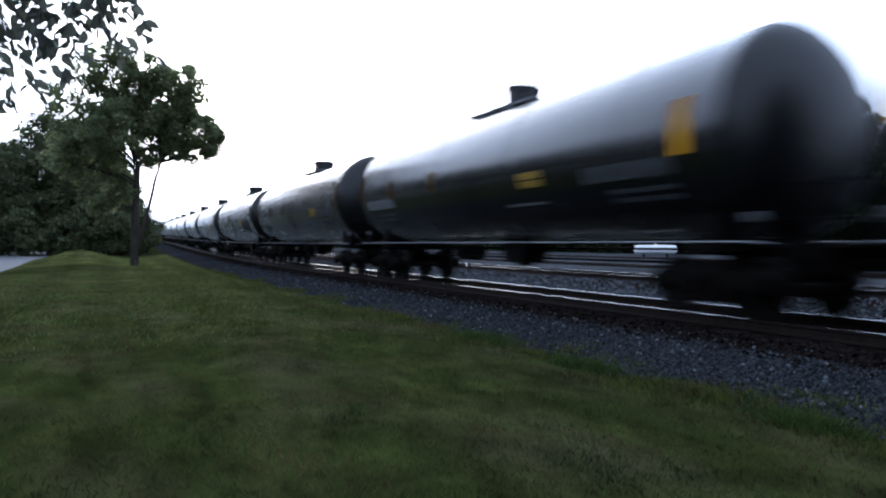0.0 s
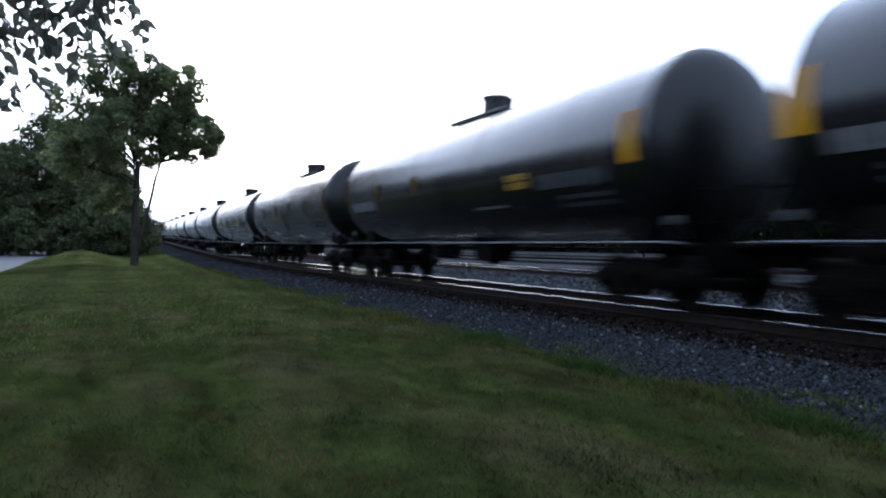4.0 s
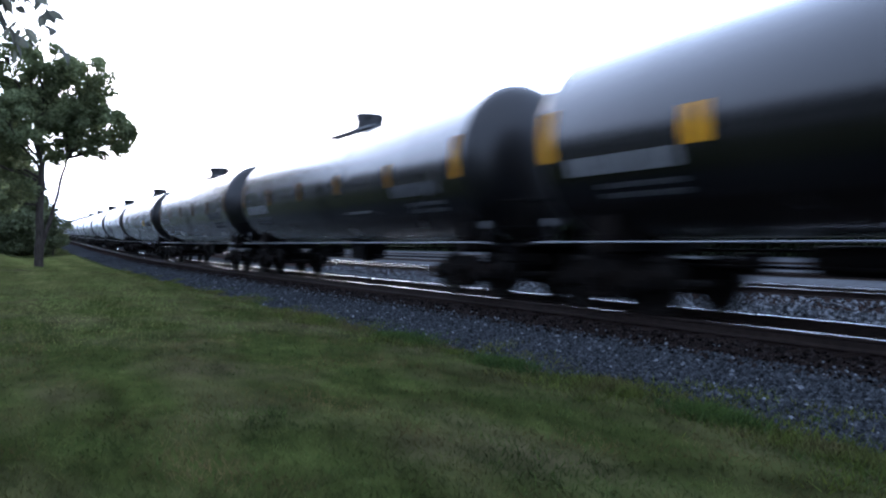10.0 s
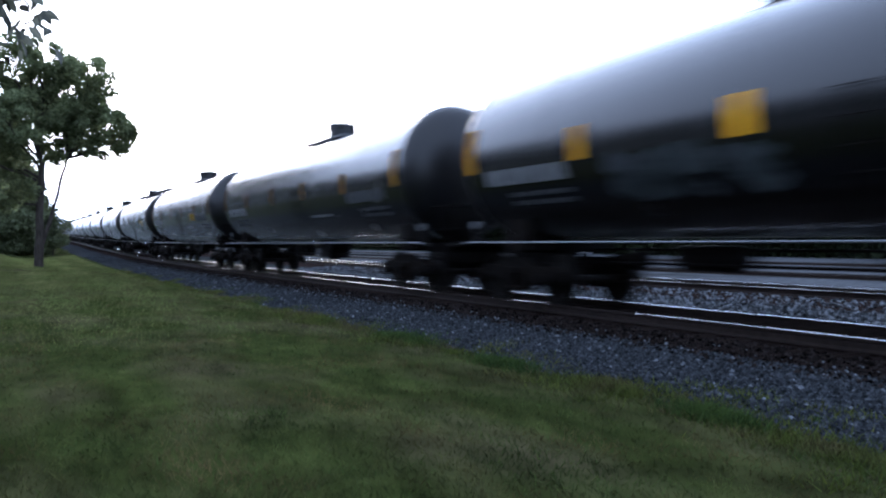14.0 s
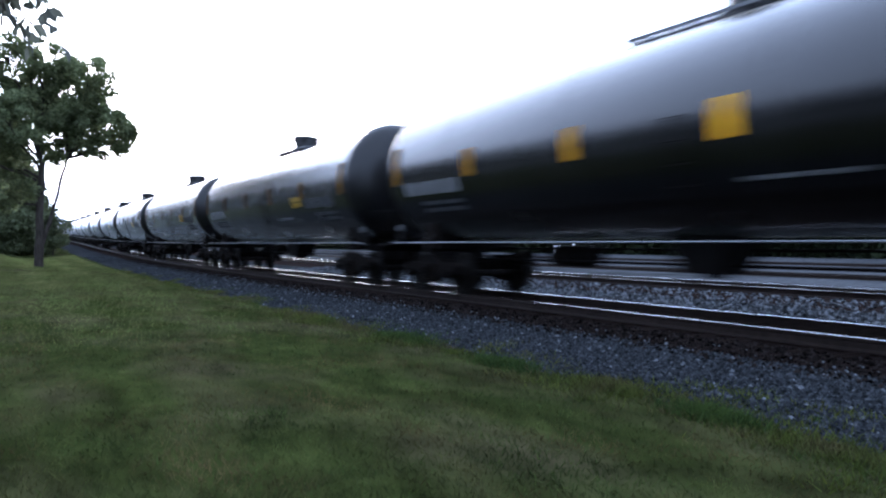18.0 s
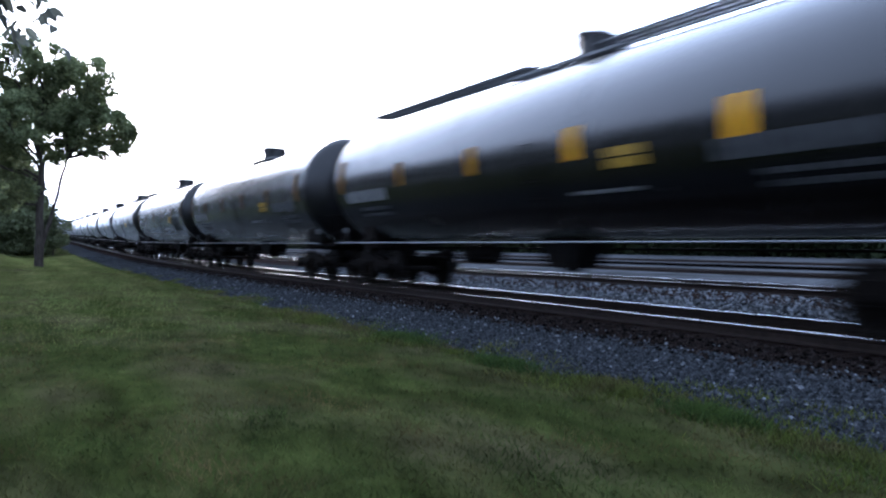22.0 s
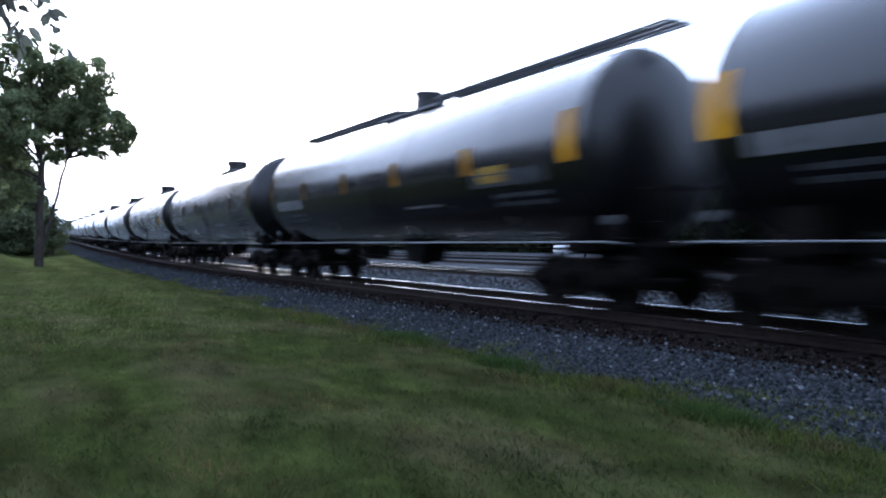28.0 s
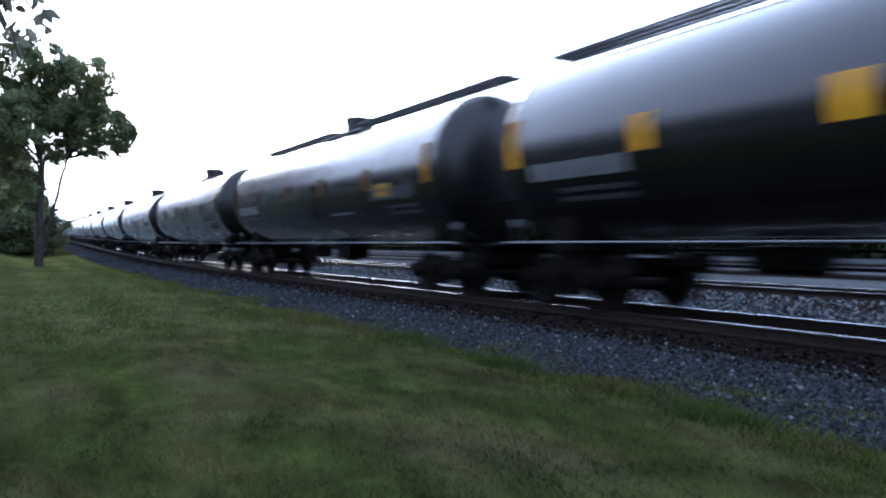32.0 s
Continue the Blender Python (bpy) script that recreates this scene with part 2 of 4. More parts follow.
def extrude_outline(bm, outline, x0, x1):
    """A plate with an outline of (y, z), from x0 to x1."""
    a = [bm.verts.new((x0, y, z)) for y, z in outline]
    b = [bm.verts.new((x1, y, z)) for y, z in outline]
    bm.faces.new(a)
    bm.faces.new(list(reversed(b)))
    for i in range(len(a)):
        j = (i + 1) % len(a)
        bm.faces.new((a[j], a[i], b[i], b[j]))
    return bm


def raw(name, verts, faces, mat, parent=None, smooth=False):
    me = bpy.data.meshes.new(name)
    me.from_pydata(verts, [], faces)
    me.materials.append(mat)
    if smooth:
        for p in me.polygons:
            p.use_smooth = True
    me.update()
    ob = new(name, me)
    if parent:
        ob.parent = parent
    return ob


# ---------------------------------------------------------------- the ground
RAIL_Z = 0.38           # top of the rails
TRACK_X = 9.53          # middle of the near track
FAR_TRACK_X = 17.7
GAUGE = 1.435
EDGE_X = 5.15           # where the lawn meets the ballast


def bend(y):
    """How far the tracks have swung to the right at y: straight at first, then an easy curve, then straight again."""
    u = max(0.0, y - 25.0)
    return u * u / 3400.0 if u < 55 else 0.8897 + (u - 55) * 0.03235


def slope(y):
    return min(55.0, max(0.0, y - 25.0)) / 1700.0


def rise(y):
    """The tracks climb a little beyond the curve."""
    return min(4.0, 0.4 * bend(y))


def ease(a, b, v):
    f = min(1.0, max(0.0, (v - a) / (b - a)))
    return f * f * (3 - 2 * f)


def ground_height(x, y):
    climb = rise(y) * ease(1.0, 6.0, x - bend(y)) * (1 - ease(20.5, 24.0, x - bend(y)))
    x = x - bend(y) if x > 3 else x
    lawn = 0.05 * noise.noise((x * 0.25, y * 0.25, 0.3)) * min(1.0, max(0.0, (4.5 - x) / 3))
    hump = 0.20 * math.exp(-((x + 0.2) / 3.0) ** 2 - ((y - 56) / 14.0) ** 2) + 0.85 * math.exp(-((x + 1.9) / 2.4) ** 2 - ((y - 70) / 13.0) ** 2)
    if x > 5.4:
        lawn -= 0.12 * min(1, (x - 5.4) / 1.0)
    return lawn + hump + climb


def spaced(a, b, near, far):
    out, v = [a], a
    while v < b:
        v += near + (far - near) * min(1.0, (abs(v) / 400.0) ** 1.2)
        out.append(min(v, b))
    return out


xs = [-3000, -1200, -500, -200, -100, -60, -40, -30, -24, -20, -17] + [x * 0.5 for x in range(-30, 16)] + [9, 10, 12, 14, 17, 20, 25, 32, 45, 60, 80, 120, 200, 500, 1200, 3000]
ys = [-3000, -1000, -300, -100, -40, -20, -10, -5] + spaced(-2, 3000, 1.0, 250)
verts = [(x, y, ground_height(x, y)) for y in ys for x in xs]
W = len(xs)
faces = [(j * W + i, j * W + i + 1, (j + 1) * W + i + 1, (j + 1) * W + i) for j in range(len(ys) - 1) for i in range(W - 1)]
ground = raw("ground", verts, faces, M_GRASS, smooth=True)
tagged(ground, "mown lawn, green with dry brown patches, beside the railway", "ground", kind="structure")

# pale yard beyond the tracks
bm = bmesh.new()
box(bm, (48, 150, -0.045), (54, 700, 0.05))
yard = mesh_object("ground_yard", bm, M_YARD, smooth=0)
tagged(yard, "pale grey gravel yard beyond the tracks", "ground", kind="structure")


def ballast_bed(cx, half_top, half_foot, top, name):
    dark_reach = half_top + 0.90
    at = (dark_reach - half_top) / (half_foot * 0.72 - half_top * 0.72)
    prof = [(cx - half_foot, -0.10), (cx - half_foot * 0.72 - half_top * 0.28, top * 0.35), (cx - dark_reach, top * (1 - 0.65 * at)), (cx - half_top, top), (cx + half_top, top), (cx + half_foot, -0.10)]
    bm = bmesh.new()
    rows = []
    for y in [-60, -30, -12] + spaced(-4, 700, 0.35, 40):
        rows.append([bm.verts.new((x + ((0.30 * noise.noise((x, y * 0.6, 2)) + 0.22 * noise.noise((x, y * 1.9, 5))) * (1.0, 0.6, 0.7)[i] if i < 3 else 0) + bend(y), y, z + rise(y))) for i, (x, z) in enumerate(prof)])
    for a, b in zip(rows, rows[1:]):
        for i in range(len(prof) - 1):
            f = bm.faces.new((a[i], a[i + 1], b[i + 1], b[i]))
            f.material_index = 1 if i in (2, 3) else 0
    ob = mesh_object(name, bm, [M_BALLAST, M_DARK_BALLAST], smooth=30)
    return tagged(ob, "grey crushed-stone ballast bed under the rails", "ballast", kind="structure")


bed_1 = ballast_bed(TRACK_X, 1.28, TRACK_X - EDGE_X + 0.15, RAIL_Z - 0.20, "ground_ballast")
bed_2 = ballast_bed(FAR_TRACK_X, 1.6, 3.3, RAIL_Z - 0.20, "ground_ballast_far")

# the road along the lawn
def road_edge(y):
    return -3.9 - 0.021 * y


bm = bmesh.new()
rows = []
for y in spaced(-40, 600, 3, 60):
    rows.append([bm.verts.new((x, y, ground_height(x, y) + z)) for x, z in ((road_edge(y) - q, w) for q, w in ((7.2, 0.0), (7.1, 0.03), (3.6, 0.06), (0.1, 0.03), (0.0, 0.0)))])
for a, b in zip(rows, rows[1:]):
    for i in range(4):
        bm.faces.new((a[i], a[i + 1], b[i + 1], b[i]))
road = mesh_object("road", bm, M_ROAD, smooth=30)
tagged(road, "worn grey asphalt road running beside the lawn", "road", kind="structure")


# ---------------------------------------------------------------- the tracks
def rail_mesh(x, y0, y1, climbs=True, bright=(8, 9)):
    prof = [(-0.07, 0), (0.07, 0), (0.07, 0.012), (0.012, 0.035), (0.010, 0.12), (0.036, 0.135), (0.036, 0.153), (0.031, 0.162), (0.018, 0.1685), (0.0, 0.170), (-0.018, 0.1685), (-0.031, 0.162), (-0.036, 0.153), (-0.036, 0.135), (-0.010, 0.12), (-0.012, 0.035), (-0.07, 0.012)]
    bm = bmesh.new()
    z0 = RAIL_Z - 0.170
    ys = [y0] + [y for y in spaced(16, y1, 5.0, 40) if y < y1] + [y1]
    rings = [[bm.verts.new((x + bend(y) + u, y, z0 + w + (rise(y) if climbs else 0.0))) for u, w in prof] for y in ys]
    bm.faces.new(rings[0]), bm.faces.new(list(reversed(rings[-1])))
    for a, b in zip(rings, rings[1:]):
        for i in range(len(prof)):
            j = (i + 1) % len(prof)
            f = bm.faces.new((a[i], a[j], b[j], b[i]))
            f.material_index = 1 if i in bright else 0
    return bm


def track(cx, label, tie_far, seed, head_mat, near_band, far_band):
    rnd = random.Random(seed)
    base = new("railway_track")
    base.location = (cx, 0, RAIL_Z - 0.17)
    tagged(base, label, "railway track", group="tracks")
    inv = Matrix.Translation((-cx, 0, -(RAIL_Z - 0.17)))
    for side in (-1, 1):
        bm = rail_mesh(cx + side * (GAUGE / 2 + 0.036), -60, 700, True, far_band if side > 0 else near_band)
        bm.transform(inv)
        part("rail", bm, [M_RAIL, head_mat], base, "steel rail with a polished head", smooth=45)
    bm = box(bmesh.new(), (0, 0, -0.095), (2.6, 0.23, 0.18), 0.012)
    me = mesh_object("crosstie", bm, M_TIE, base)
    me.location = (0, -3, 0)
    y = -3.0
    while y < tie_far:
        y += 0.53
        t = new("crosstie", me.data)
        t.parent = base
        t.location = (bend(y) + rnd.uniform(-0.04, 0.04), y + rnd.uniform(-0.02, 0.02), rise(y) + rnd.uniform(-0.012, 0.0))
        t.rotation_euler = (0, 0, rnd.uniform(-0.015, 0.015) - slope(y))
    return base


# ---------------------------------------------------------------- tank cars
CAR = 18.5              # from coupler to coupler
R_TANK = 1.64
Z_TANK = 2.85           # the tank's axis above the rails
MID = 0.05              # the tank's middle, from the car's middle
HALF = 8.53             # half the tank's length
STRIP = 0.29            # the width of a reflective strip, widened to stay bright when blurred
DOME = -0.40            # the valve housing, from the car's middle


def bogie(parent, y):
    bm = bmesh.new()
    box(bm, (0, 0, 0.60), (2.2, 0.40, 0.30), 0.04)
    box(bm, (0, 0, 0.80), (0.5, 0.5, 0.14), 0.03)
    b = part("bogie", bm, M_CAST, parent, "two-axle cast steel bogie")
    b.location = (0, y, 0)
    for s in (-1, 1):
        bm = bmesh.new()
        outer = [(-1.22, 0.44), (-1.22, 0.62), (-1.02, 0.70), (-0.62, 0.70), (-0.36, 0.86), (0.36, 0.86), (0.62, 0.70), (1.02, 0.70), (1.22, 0.62), (1.22, 0.44), (0.98, 0.42), (0.80, 0.50), (0.55, 0.44), (0.36, 0.24), (-0.36, 0.24), (-0.55, 0.44), (-0.80, 0.50), (-0.98, 0.42)]
        extrude_outline(bm, outer, s * 0.93, s * 1.09)
        part("side_frame", bm, M_CAST, b)
        bm = bmesh.new()
        for q in (-0.13, 0.13):
            for i in range(5):
                bmesh.ops.create_cone(bm, cap_ends=True, segments=12, radius1=0.075, radius2=0.075, depth=0.03, matrix=Matrix.Translation((s * 1.13, q, 0.34 + i * 0.055)))
            rod(bm, (s * 1.13, q, 0.30), (s * 1.13, q, 0.62), 0.05, 10)
        box(bm, (s * 1.12, 0, 0.63), (0.14, 0.44, 0.10), 0.02)
        box(bm, (s * 1.12, 0, 0.30), (0.14, 0.44, 0.05), 0.01)
        part("spring_pack", bm, M_CAST, b)
        for q in (-0.9, 0.9):
            bm = bmesh.new()
            rod(bm, (s * 1.08, q, 0.457), (s * 1.20, q, 0.457), 0.105, 16)
            rod(bm, (s * 1.20, q, 0.457), (s * 1.215, q, 0.457), 0.07, 12)
            part("axle_box", bm, M_CAST, b)
    for q in (-0.9, 0.9):
        bm = bmesh.new()
        side = Matrix.Rotation(radians(-90), 4, "Z")
        lathe(bm, [(-1.0, 0), (-1.0, 0.07), (-0.8, 0.075), (0.8, 0.075), (1.0, 0.07), (1.0, 0)], 14, side)
        for s in (-1, 1):
            g = GAUGE / 2
            lathe(bm, [(s * (g - 0.03), 0.10), (s * (g - 0.02), 0.34), (s * (g - 0.035), 0.40), (s * (g - 0.035), 0.482), (s * (g - 0.008), 0.482), (s * (g + 0.004), 0.460), (s * (g + 0.10), 0.455), (s * (g + 0.10), 0.40), (s * (g + 0.045), 0.36), (s * (g + 0.05), 0.18), (s * (g + 0.09), 0.13), (s * (g + 0.09), 0.10)], 32, side)
        w = part("wheelset", bm, M_WHEEL, b, "steel wheels on an axle")
        w.location = (0, q, 0.457)
    return b


def patch(bm, y0, y1, z0, z1, s, lift=0.006):
    """A thin curved plate on the tank's side s, from y0 to y1 and between two heights above the rails."""
    n = 6
    a0, a1 = math.asin(max(-1, min(1, (z0 - Z_TANK) / R_TANK))), math.asin(max(-1, min(1, (z1 - Z_TANK) / R_TANK)))
    rows = []
    for r in (R_TANK + lift, R_TANK - 0.004):
        rows.append([[bm.verts.new((s * r * math.cos(a0 + (a1 - a0) * i / n), y, Z_TANK + r * math.sin(a0 + (a1 - a0) * i / n))) for i in range(n + 1)] for y in (y0, y1)])
    for i in range(n):
        bm.faces.new((rows[0][0][i], rows[0][1][i], rows[0][1][i + 1], rows[0][0][i + 1]))
    for q in (0, 1):
        for i in range(n):
            bm.faces.new((rows[0][q][i], rows[0][q][i + 1], rows[1][q][i + 1], rows[1][q][i]))
    for i in (0, n):
        bm.faces.new((rows[0][0][i], rows[1][0][i], rows[1][1][i], rows[0][1][i]))
    return bm


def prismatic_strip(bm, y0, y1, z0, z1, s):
    """Reflective sheeting on the tank's side s: fine ribs added across it, each with its face tipped towards the sky to
    brighten it.
    """
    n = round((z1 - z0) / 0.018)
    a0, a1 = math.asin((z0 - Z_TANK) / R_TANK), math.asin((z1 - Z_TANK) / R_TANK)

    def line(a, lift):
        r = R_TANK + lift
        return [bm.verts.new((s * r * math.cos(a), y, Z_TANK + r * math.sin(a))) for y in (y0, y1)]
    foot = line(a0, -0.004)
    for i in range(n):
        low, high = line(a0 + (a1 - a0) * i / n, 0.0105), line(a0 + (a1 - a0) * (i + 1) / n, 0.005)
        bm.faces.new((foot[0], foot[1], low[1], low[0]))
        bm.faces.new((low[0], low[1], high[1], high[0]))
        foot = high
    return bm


def tank_car(label, walkway=False, yellow_mark=0, pale_panel=False, mark_len=2.3, near_strips=True, mark_y=-4.25, mark_step=0.17):
    car = new("tank_car")
    tagged(car, label, "tank car", group="tank cars of the train")
    shell = HALF - 0.58
    bm = lathe(bmesh.new(), [(-shell, R_TANK), (-3, R_TANK), (0, R_TANK), (3, R_TANK), (shell, R_TANK)], 56, Matrix.Translation((0, MID, Z_TANK)))
    tank = part("tank", bm, M_TANK, car, "glossy black tank", smooth=50)
    for e in (-1, 1):
        bm = lathe(bmesh.new(), [(e * (HALF - d), r) for d, r in ((0, 0), (0.01, 0.35), (0.05, 0.75), (0.14, 1.10), (0.26, 1.38), (0.40, 1.53), (0.52, R_TANK - 0.008), (0.58, R_TANK))], 56, Matrix.Translation((0, MID, Z_TANK)))
        part("tank_head", bm, M_HEAD, tank, "dull black dished end", smooth=60)
    for y in (MID - shell + 0.06, -5.6, -1.9, 1.9, 5.6, MID + shell - 0.06):
        bm = lathe(bmesh.new(), [(y - 0.035, R_TANK - 0.004), (y - 0.03, R_TANK + 0.006), (y + 0.03, R_TANK + 0.006), (y + 0.035, R_TANK - 0.004)], 56, Matrix.Translation((0, 0, Z_TANK)))
        part("jacket_band", bm, M_TANK, tank)
    top = Z_TANK + R_TANK
    # valve housing on top
    bm = lathe(bmesh.new(), [(-0.10, 0.45), (0.44, 0.45), (0.45, 0.48), (0.51, 0.48), (0.54, 0.44), (0.57, 0.0)], 28, Matrix.Translation((0, DOME, top)) @ Matrix.Rotation(radians(90), 4, "X"))
    dome = part("valve_housing", bm, M_HEAD, car, "black cylindrical valve housing on top")
    for a in range(6):
        c, q = math.cos(a * math.pi / 3), math.sin(a * math.pi / 3)
        part("latch", box(bmesh.new(), (0.47 * c, DOME + 0.47 * q, top + 0.38), (0.06, 0.06, 0.12), 0.01), M_STEEL, dome)
    # grating platform round it, on thin feet
    bm = bmesh.new()
    deck_z = top + 0.06
    for x in (-0.45, -0.15, 0.15, 0.45):
        box(bm, (x, DOME + 0.58, deck_z), (0.016, 3.3, 0.055))
    for y in (-1.06, 2.22):
        box(bm, (0, DOME + y, deck_z), (0.90, 0.016, 0.055))
    plat = part("platform", bm, M_GRATE, car, "steel grating platform round the housing")
    bm = bmesh.new()
    for i in range(34):
        box(bm, (0, DOME - 1.03 + i * 3.22 / 33, deck_z + 0.012), (0.90, 0.05, 0.014))
    tagged(part("grating", bm, M_GRATE, plat), kind="stuff")
    for y in (-0.95, 0.8, 2.1):
        for x in (-0.44, 0.44):
            part("foot", box(bmesh.new(), (x, DOME + y, top - 0.03), (0.04, 0.04, 0.17)), M_STEEL, plat)
    for s in (-1, 1):
        bm = bmesh.new()
        chain(bm, [(s * 0.47, DOME + 0.52, deck_z), (s * 0.47, DOME + 0.52, deck_z + 0.06), (s * 0.47, DOME + 2.2, deck_z + 0.06), (s * 0.47, DOME + 2.2, deck_z)], 0.010)
        part("guard_rail", bm, M_STEEL, plat)
        # ladder up the side
        def on_side(a, y):
            return (s * (R_TANK + 0.07) * math.cos(radians(a)), y, Z_TANK + (R_TANK + 0.07) * math.sin(radians(a)))
        ladder = None
        for y in (DOME - 0.22, DOME + 0.22):
            bm = chain(bmesh.new(), [(s * 1.30, y, 0.75)] + [on_side(-36 + i * 12, y) for i in range(4)], 0.012, 6)
            if ladder:
                part("stile", bm, M_STEEL, ladder)
            else:
                ladder = part("ladder", bm, M_STEEL, car)
        for i in range(4):
            part("rung", rod(bmesh.new(), on_side(-33 + i * 11, DOME - 0.22), on_side(-33 + i * 11, DOME + 0.22), 0.010, 6), M_STEEL, ladder)
        # pipe rail along the side, with brackets
        bm = chain(bmesh.new(), [(s * 1.30, -8.75, 1.10), (s * 1.45, -8.3, 1.15), (s * 1.45, 8.3, 1.15), (s * 1.30, 8.75, 1.10)], 0.013)
        n = len(bm.faces)
        for y in (-7.0, -2.4, 2.4, 7.0):
            chain(bm, [(s * 1.45, y, 1.15), (s * 1.30, y, 1.30), (s * 0.85, y, 1.63)], 0.014, 6)
        bm.faces.ensure_lookup_table()
        for f in bm.faces[n:]:
            f.material_index = 1
        part("side_rail", bm, [M_PIPE, M_STEEL], car, "pale pipe rail along the tank's foot")
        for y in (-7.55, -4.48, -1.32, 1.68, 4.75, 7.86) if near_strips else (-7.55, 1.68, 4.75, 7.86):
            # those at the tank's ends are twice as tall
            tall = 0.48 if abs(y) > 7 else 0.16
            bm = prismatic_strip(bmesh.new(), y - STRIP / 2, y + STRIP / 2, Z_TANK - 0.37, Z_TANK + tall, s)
            strip = part("reflective_strip", bm, M_TAPE, car, "yellow reflective strip with fine ribs added to catch the sky", smooth=0)
            # upright fins, added to hide the foil and dim it when seen aslant
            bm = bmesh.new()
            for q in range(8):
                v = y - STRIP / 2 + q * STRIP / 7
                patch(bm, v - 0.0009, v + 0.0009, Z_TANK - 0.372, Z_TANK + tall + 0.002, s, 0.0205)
            tagged(part("seams", bm, M_FIN, strip, "fine amber fins added to dim the strip aslant", smooth=30), kind="stuff")
        # stencilled marks at the ends of the side (bars stand for what cannot be read)
        for e in (-1, 1):
            bm = bmesh.new()
            n = 9
            y0 = 5.15 if e > 0 else -5.0 - mark_len * 0.8
            for i in range(n):
                patch(bm, y0 + i * mark_len / n, y0 + (i + 0.72) * mark_len / n, 2.21, 2.49, s)
            tagged(part("stencilled_mark", bm, M_WHITE if e > 0 else M_DULL, car, "row of white stencilled bars" if e > 0 else "row of worn grey stencilled bars", smooth=30), kind="stuff")
            bm = bmesh.new()
            for j in range(2):
                for i in range(7):
                    patch(bm, y0 + i * 0.24, y0 + (i + 0.7) * 0.24, 1.84 + j * 0.15, 1.91 + j * 0.15, s)
            tagged(part("stencilled_data", bm, M_DULL, car, "two rows of small grey stencilled bars", smooth=30), kind="stuff")
        # a long thin row of small data below the middle, and pale plates by the end sills
        bm = bmesh.new()
        for i in range(12):
            patch(bm, -3.1 + i * 0.13, -3.1 + (i + 0.75) * 0.13, 1.93, 1.98, s)
        tagged(part("stencilled_line", bm, M_WHITE, car, "thin row of small white stencilled bars", smooth=30), kind="stuff")
        for e in (-1, 1):
            part("end_plate", box(bmesh.new(), (s * 1.26, e * 8.22, 1.50), (0.03, 0.26, 0.14), 0.01), M_DULL, car, "worn grey plate beside the end sill")
        if yellow_mark:
            bm = bmesh.new()
            for j in range(yellow_mark):
                for i in range(5):
                    patch(bm, mark_y + i * mark_step, mark_y + (i + 0.8) * mark_step, 2.45 - 0.17 * j, 2.59 - 0.17 * j, s)
            tagged(part("yellow_lettering", bm, M_LETTER, car, "yellow lettering shown as bars", smooth=30), kind="stuff")
        if pale_panel:
            part("placard", patch(bmesh.new(), -3.2, -2.8, 2.18, 2.48, s), M_DULL, car, "pale placard", smooth=30)
    if walkway:
        board_z = top + 0.28
        for e in (-1, 1):
            y0, y1 = (DOME + 1.4, DOME + 9.0) if e > 0 else (DOME - 8.25, DOME - 0.65)
            bm = bmesh.new()
            for x in (-0.28, -0.1, 0.1, 0.28):
                box(bm, (x, (y0 + y1) / 2, board_z), (0.016, y1 - y0, 0.036))
            board = part("running_board", bm, M_GRATE, car, "steel running board along the top")
            bm = bmesh.new()
            for i in range(62):
                box(bm, (0, y0 + 0.03 + i * (y1 - y0 - 0.06) / 61, board_z + 0.010), (0.50, 0.085, 0.014))
            tagged(part("grating", bm, M_GRATE, board), kind="stuff")
            for i in range(6):
                for x in (-0.25, 0.25):
                    part("foot", box(bmesh.new(), (x, DOME + e * (1.5 + i * 1.25), top + 0.12), (0.03, 0.03, 0.34)), M_GRATE, board)
    for e in (-1, 1):
        for s in (-1, 1):
            part("bracket", box(bmesh.new(), (s * 1.22, e * 8.22, 1.29), (0.05, 0.30, 0.34), 0.01), M_STEEL, car)
        # stub sill, saddle, coupler, end gear
        bm = bmesh.new()
        box(bm, (0, e * 7.85, 0.90), (0.42, 2.4, 0.40), 0.02)
        box(bm, (0, e * 7.1, 1.12), (2.3, 0.30, 0.34), 0.03)
        extrude_outline(bm, [(e * 6.75, 1.0), (e * 7.45, 1.0), (e * 7.35, 1.95), (e * 6.85, 1.95)], -1.05, 1.05)
        sill = part("stub_sill", bm, M_STEEL, car)
        bm = bmesh.new()
        box(bm, (0, e * 9.06, 0.88), (0.16, 0.20, 0.18), 0.03)
        box(bm, (0.03, e * 9.17, 0.88), (0.30, 0.15, 0.28), 0.05)
        part("coupler", bm, M_CAST, sill)
        bm = bmesh.new()
        box(bm, (0, e * 8.80, 1.10), (2.9, 0.40, 0.06), 0.01)
        box(bm, (0, e * 9.00, 1.03), (2.9, 0.04, 0.18))
        deck = part("end_platform", bm, M_STEEL, car)
        for s in (-1, 1):
            bm = bmesh.new()
            chain(bm, [(s * 1.40, e * 8.96, 0.45), (s * 1.40, e * 8.96, 1.95), (s * 0.4, e * 8.96, 1.95)], 0.018)
            part("hand_rail", bm, M_STEEL, deck)
            part("upright", rod(bmesh.new(), (s * 1.05, e * 8.96, 0.45), (s * 1.05, e * 8.96, 1.95), 0.018, 8), M_STEEL, deck)
            for i in range(4):
                part("rung", rod(bmesh.new(), (s * 1.40, e * 8.96, 0.45 + i * 0.33), (s * 1.05, e * 8.96, 0.45 + i * 0.33), 0.013, 6), M_STEEL, deck)
        bogie(car, e * 7.1)
    bm = bmesh.new()
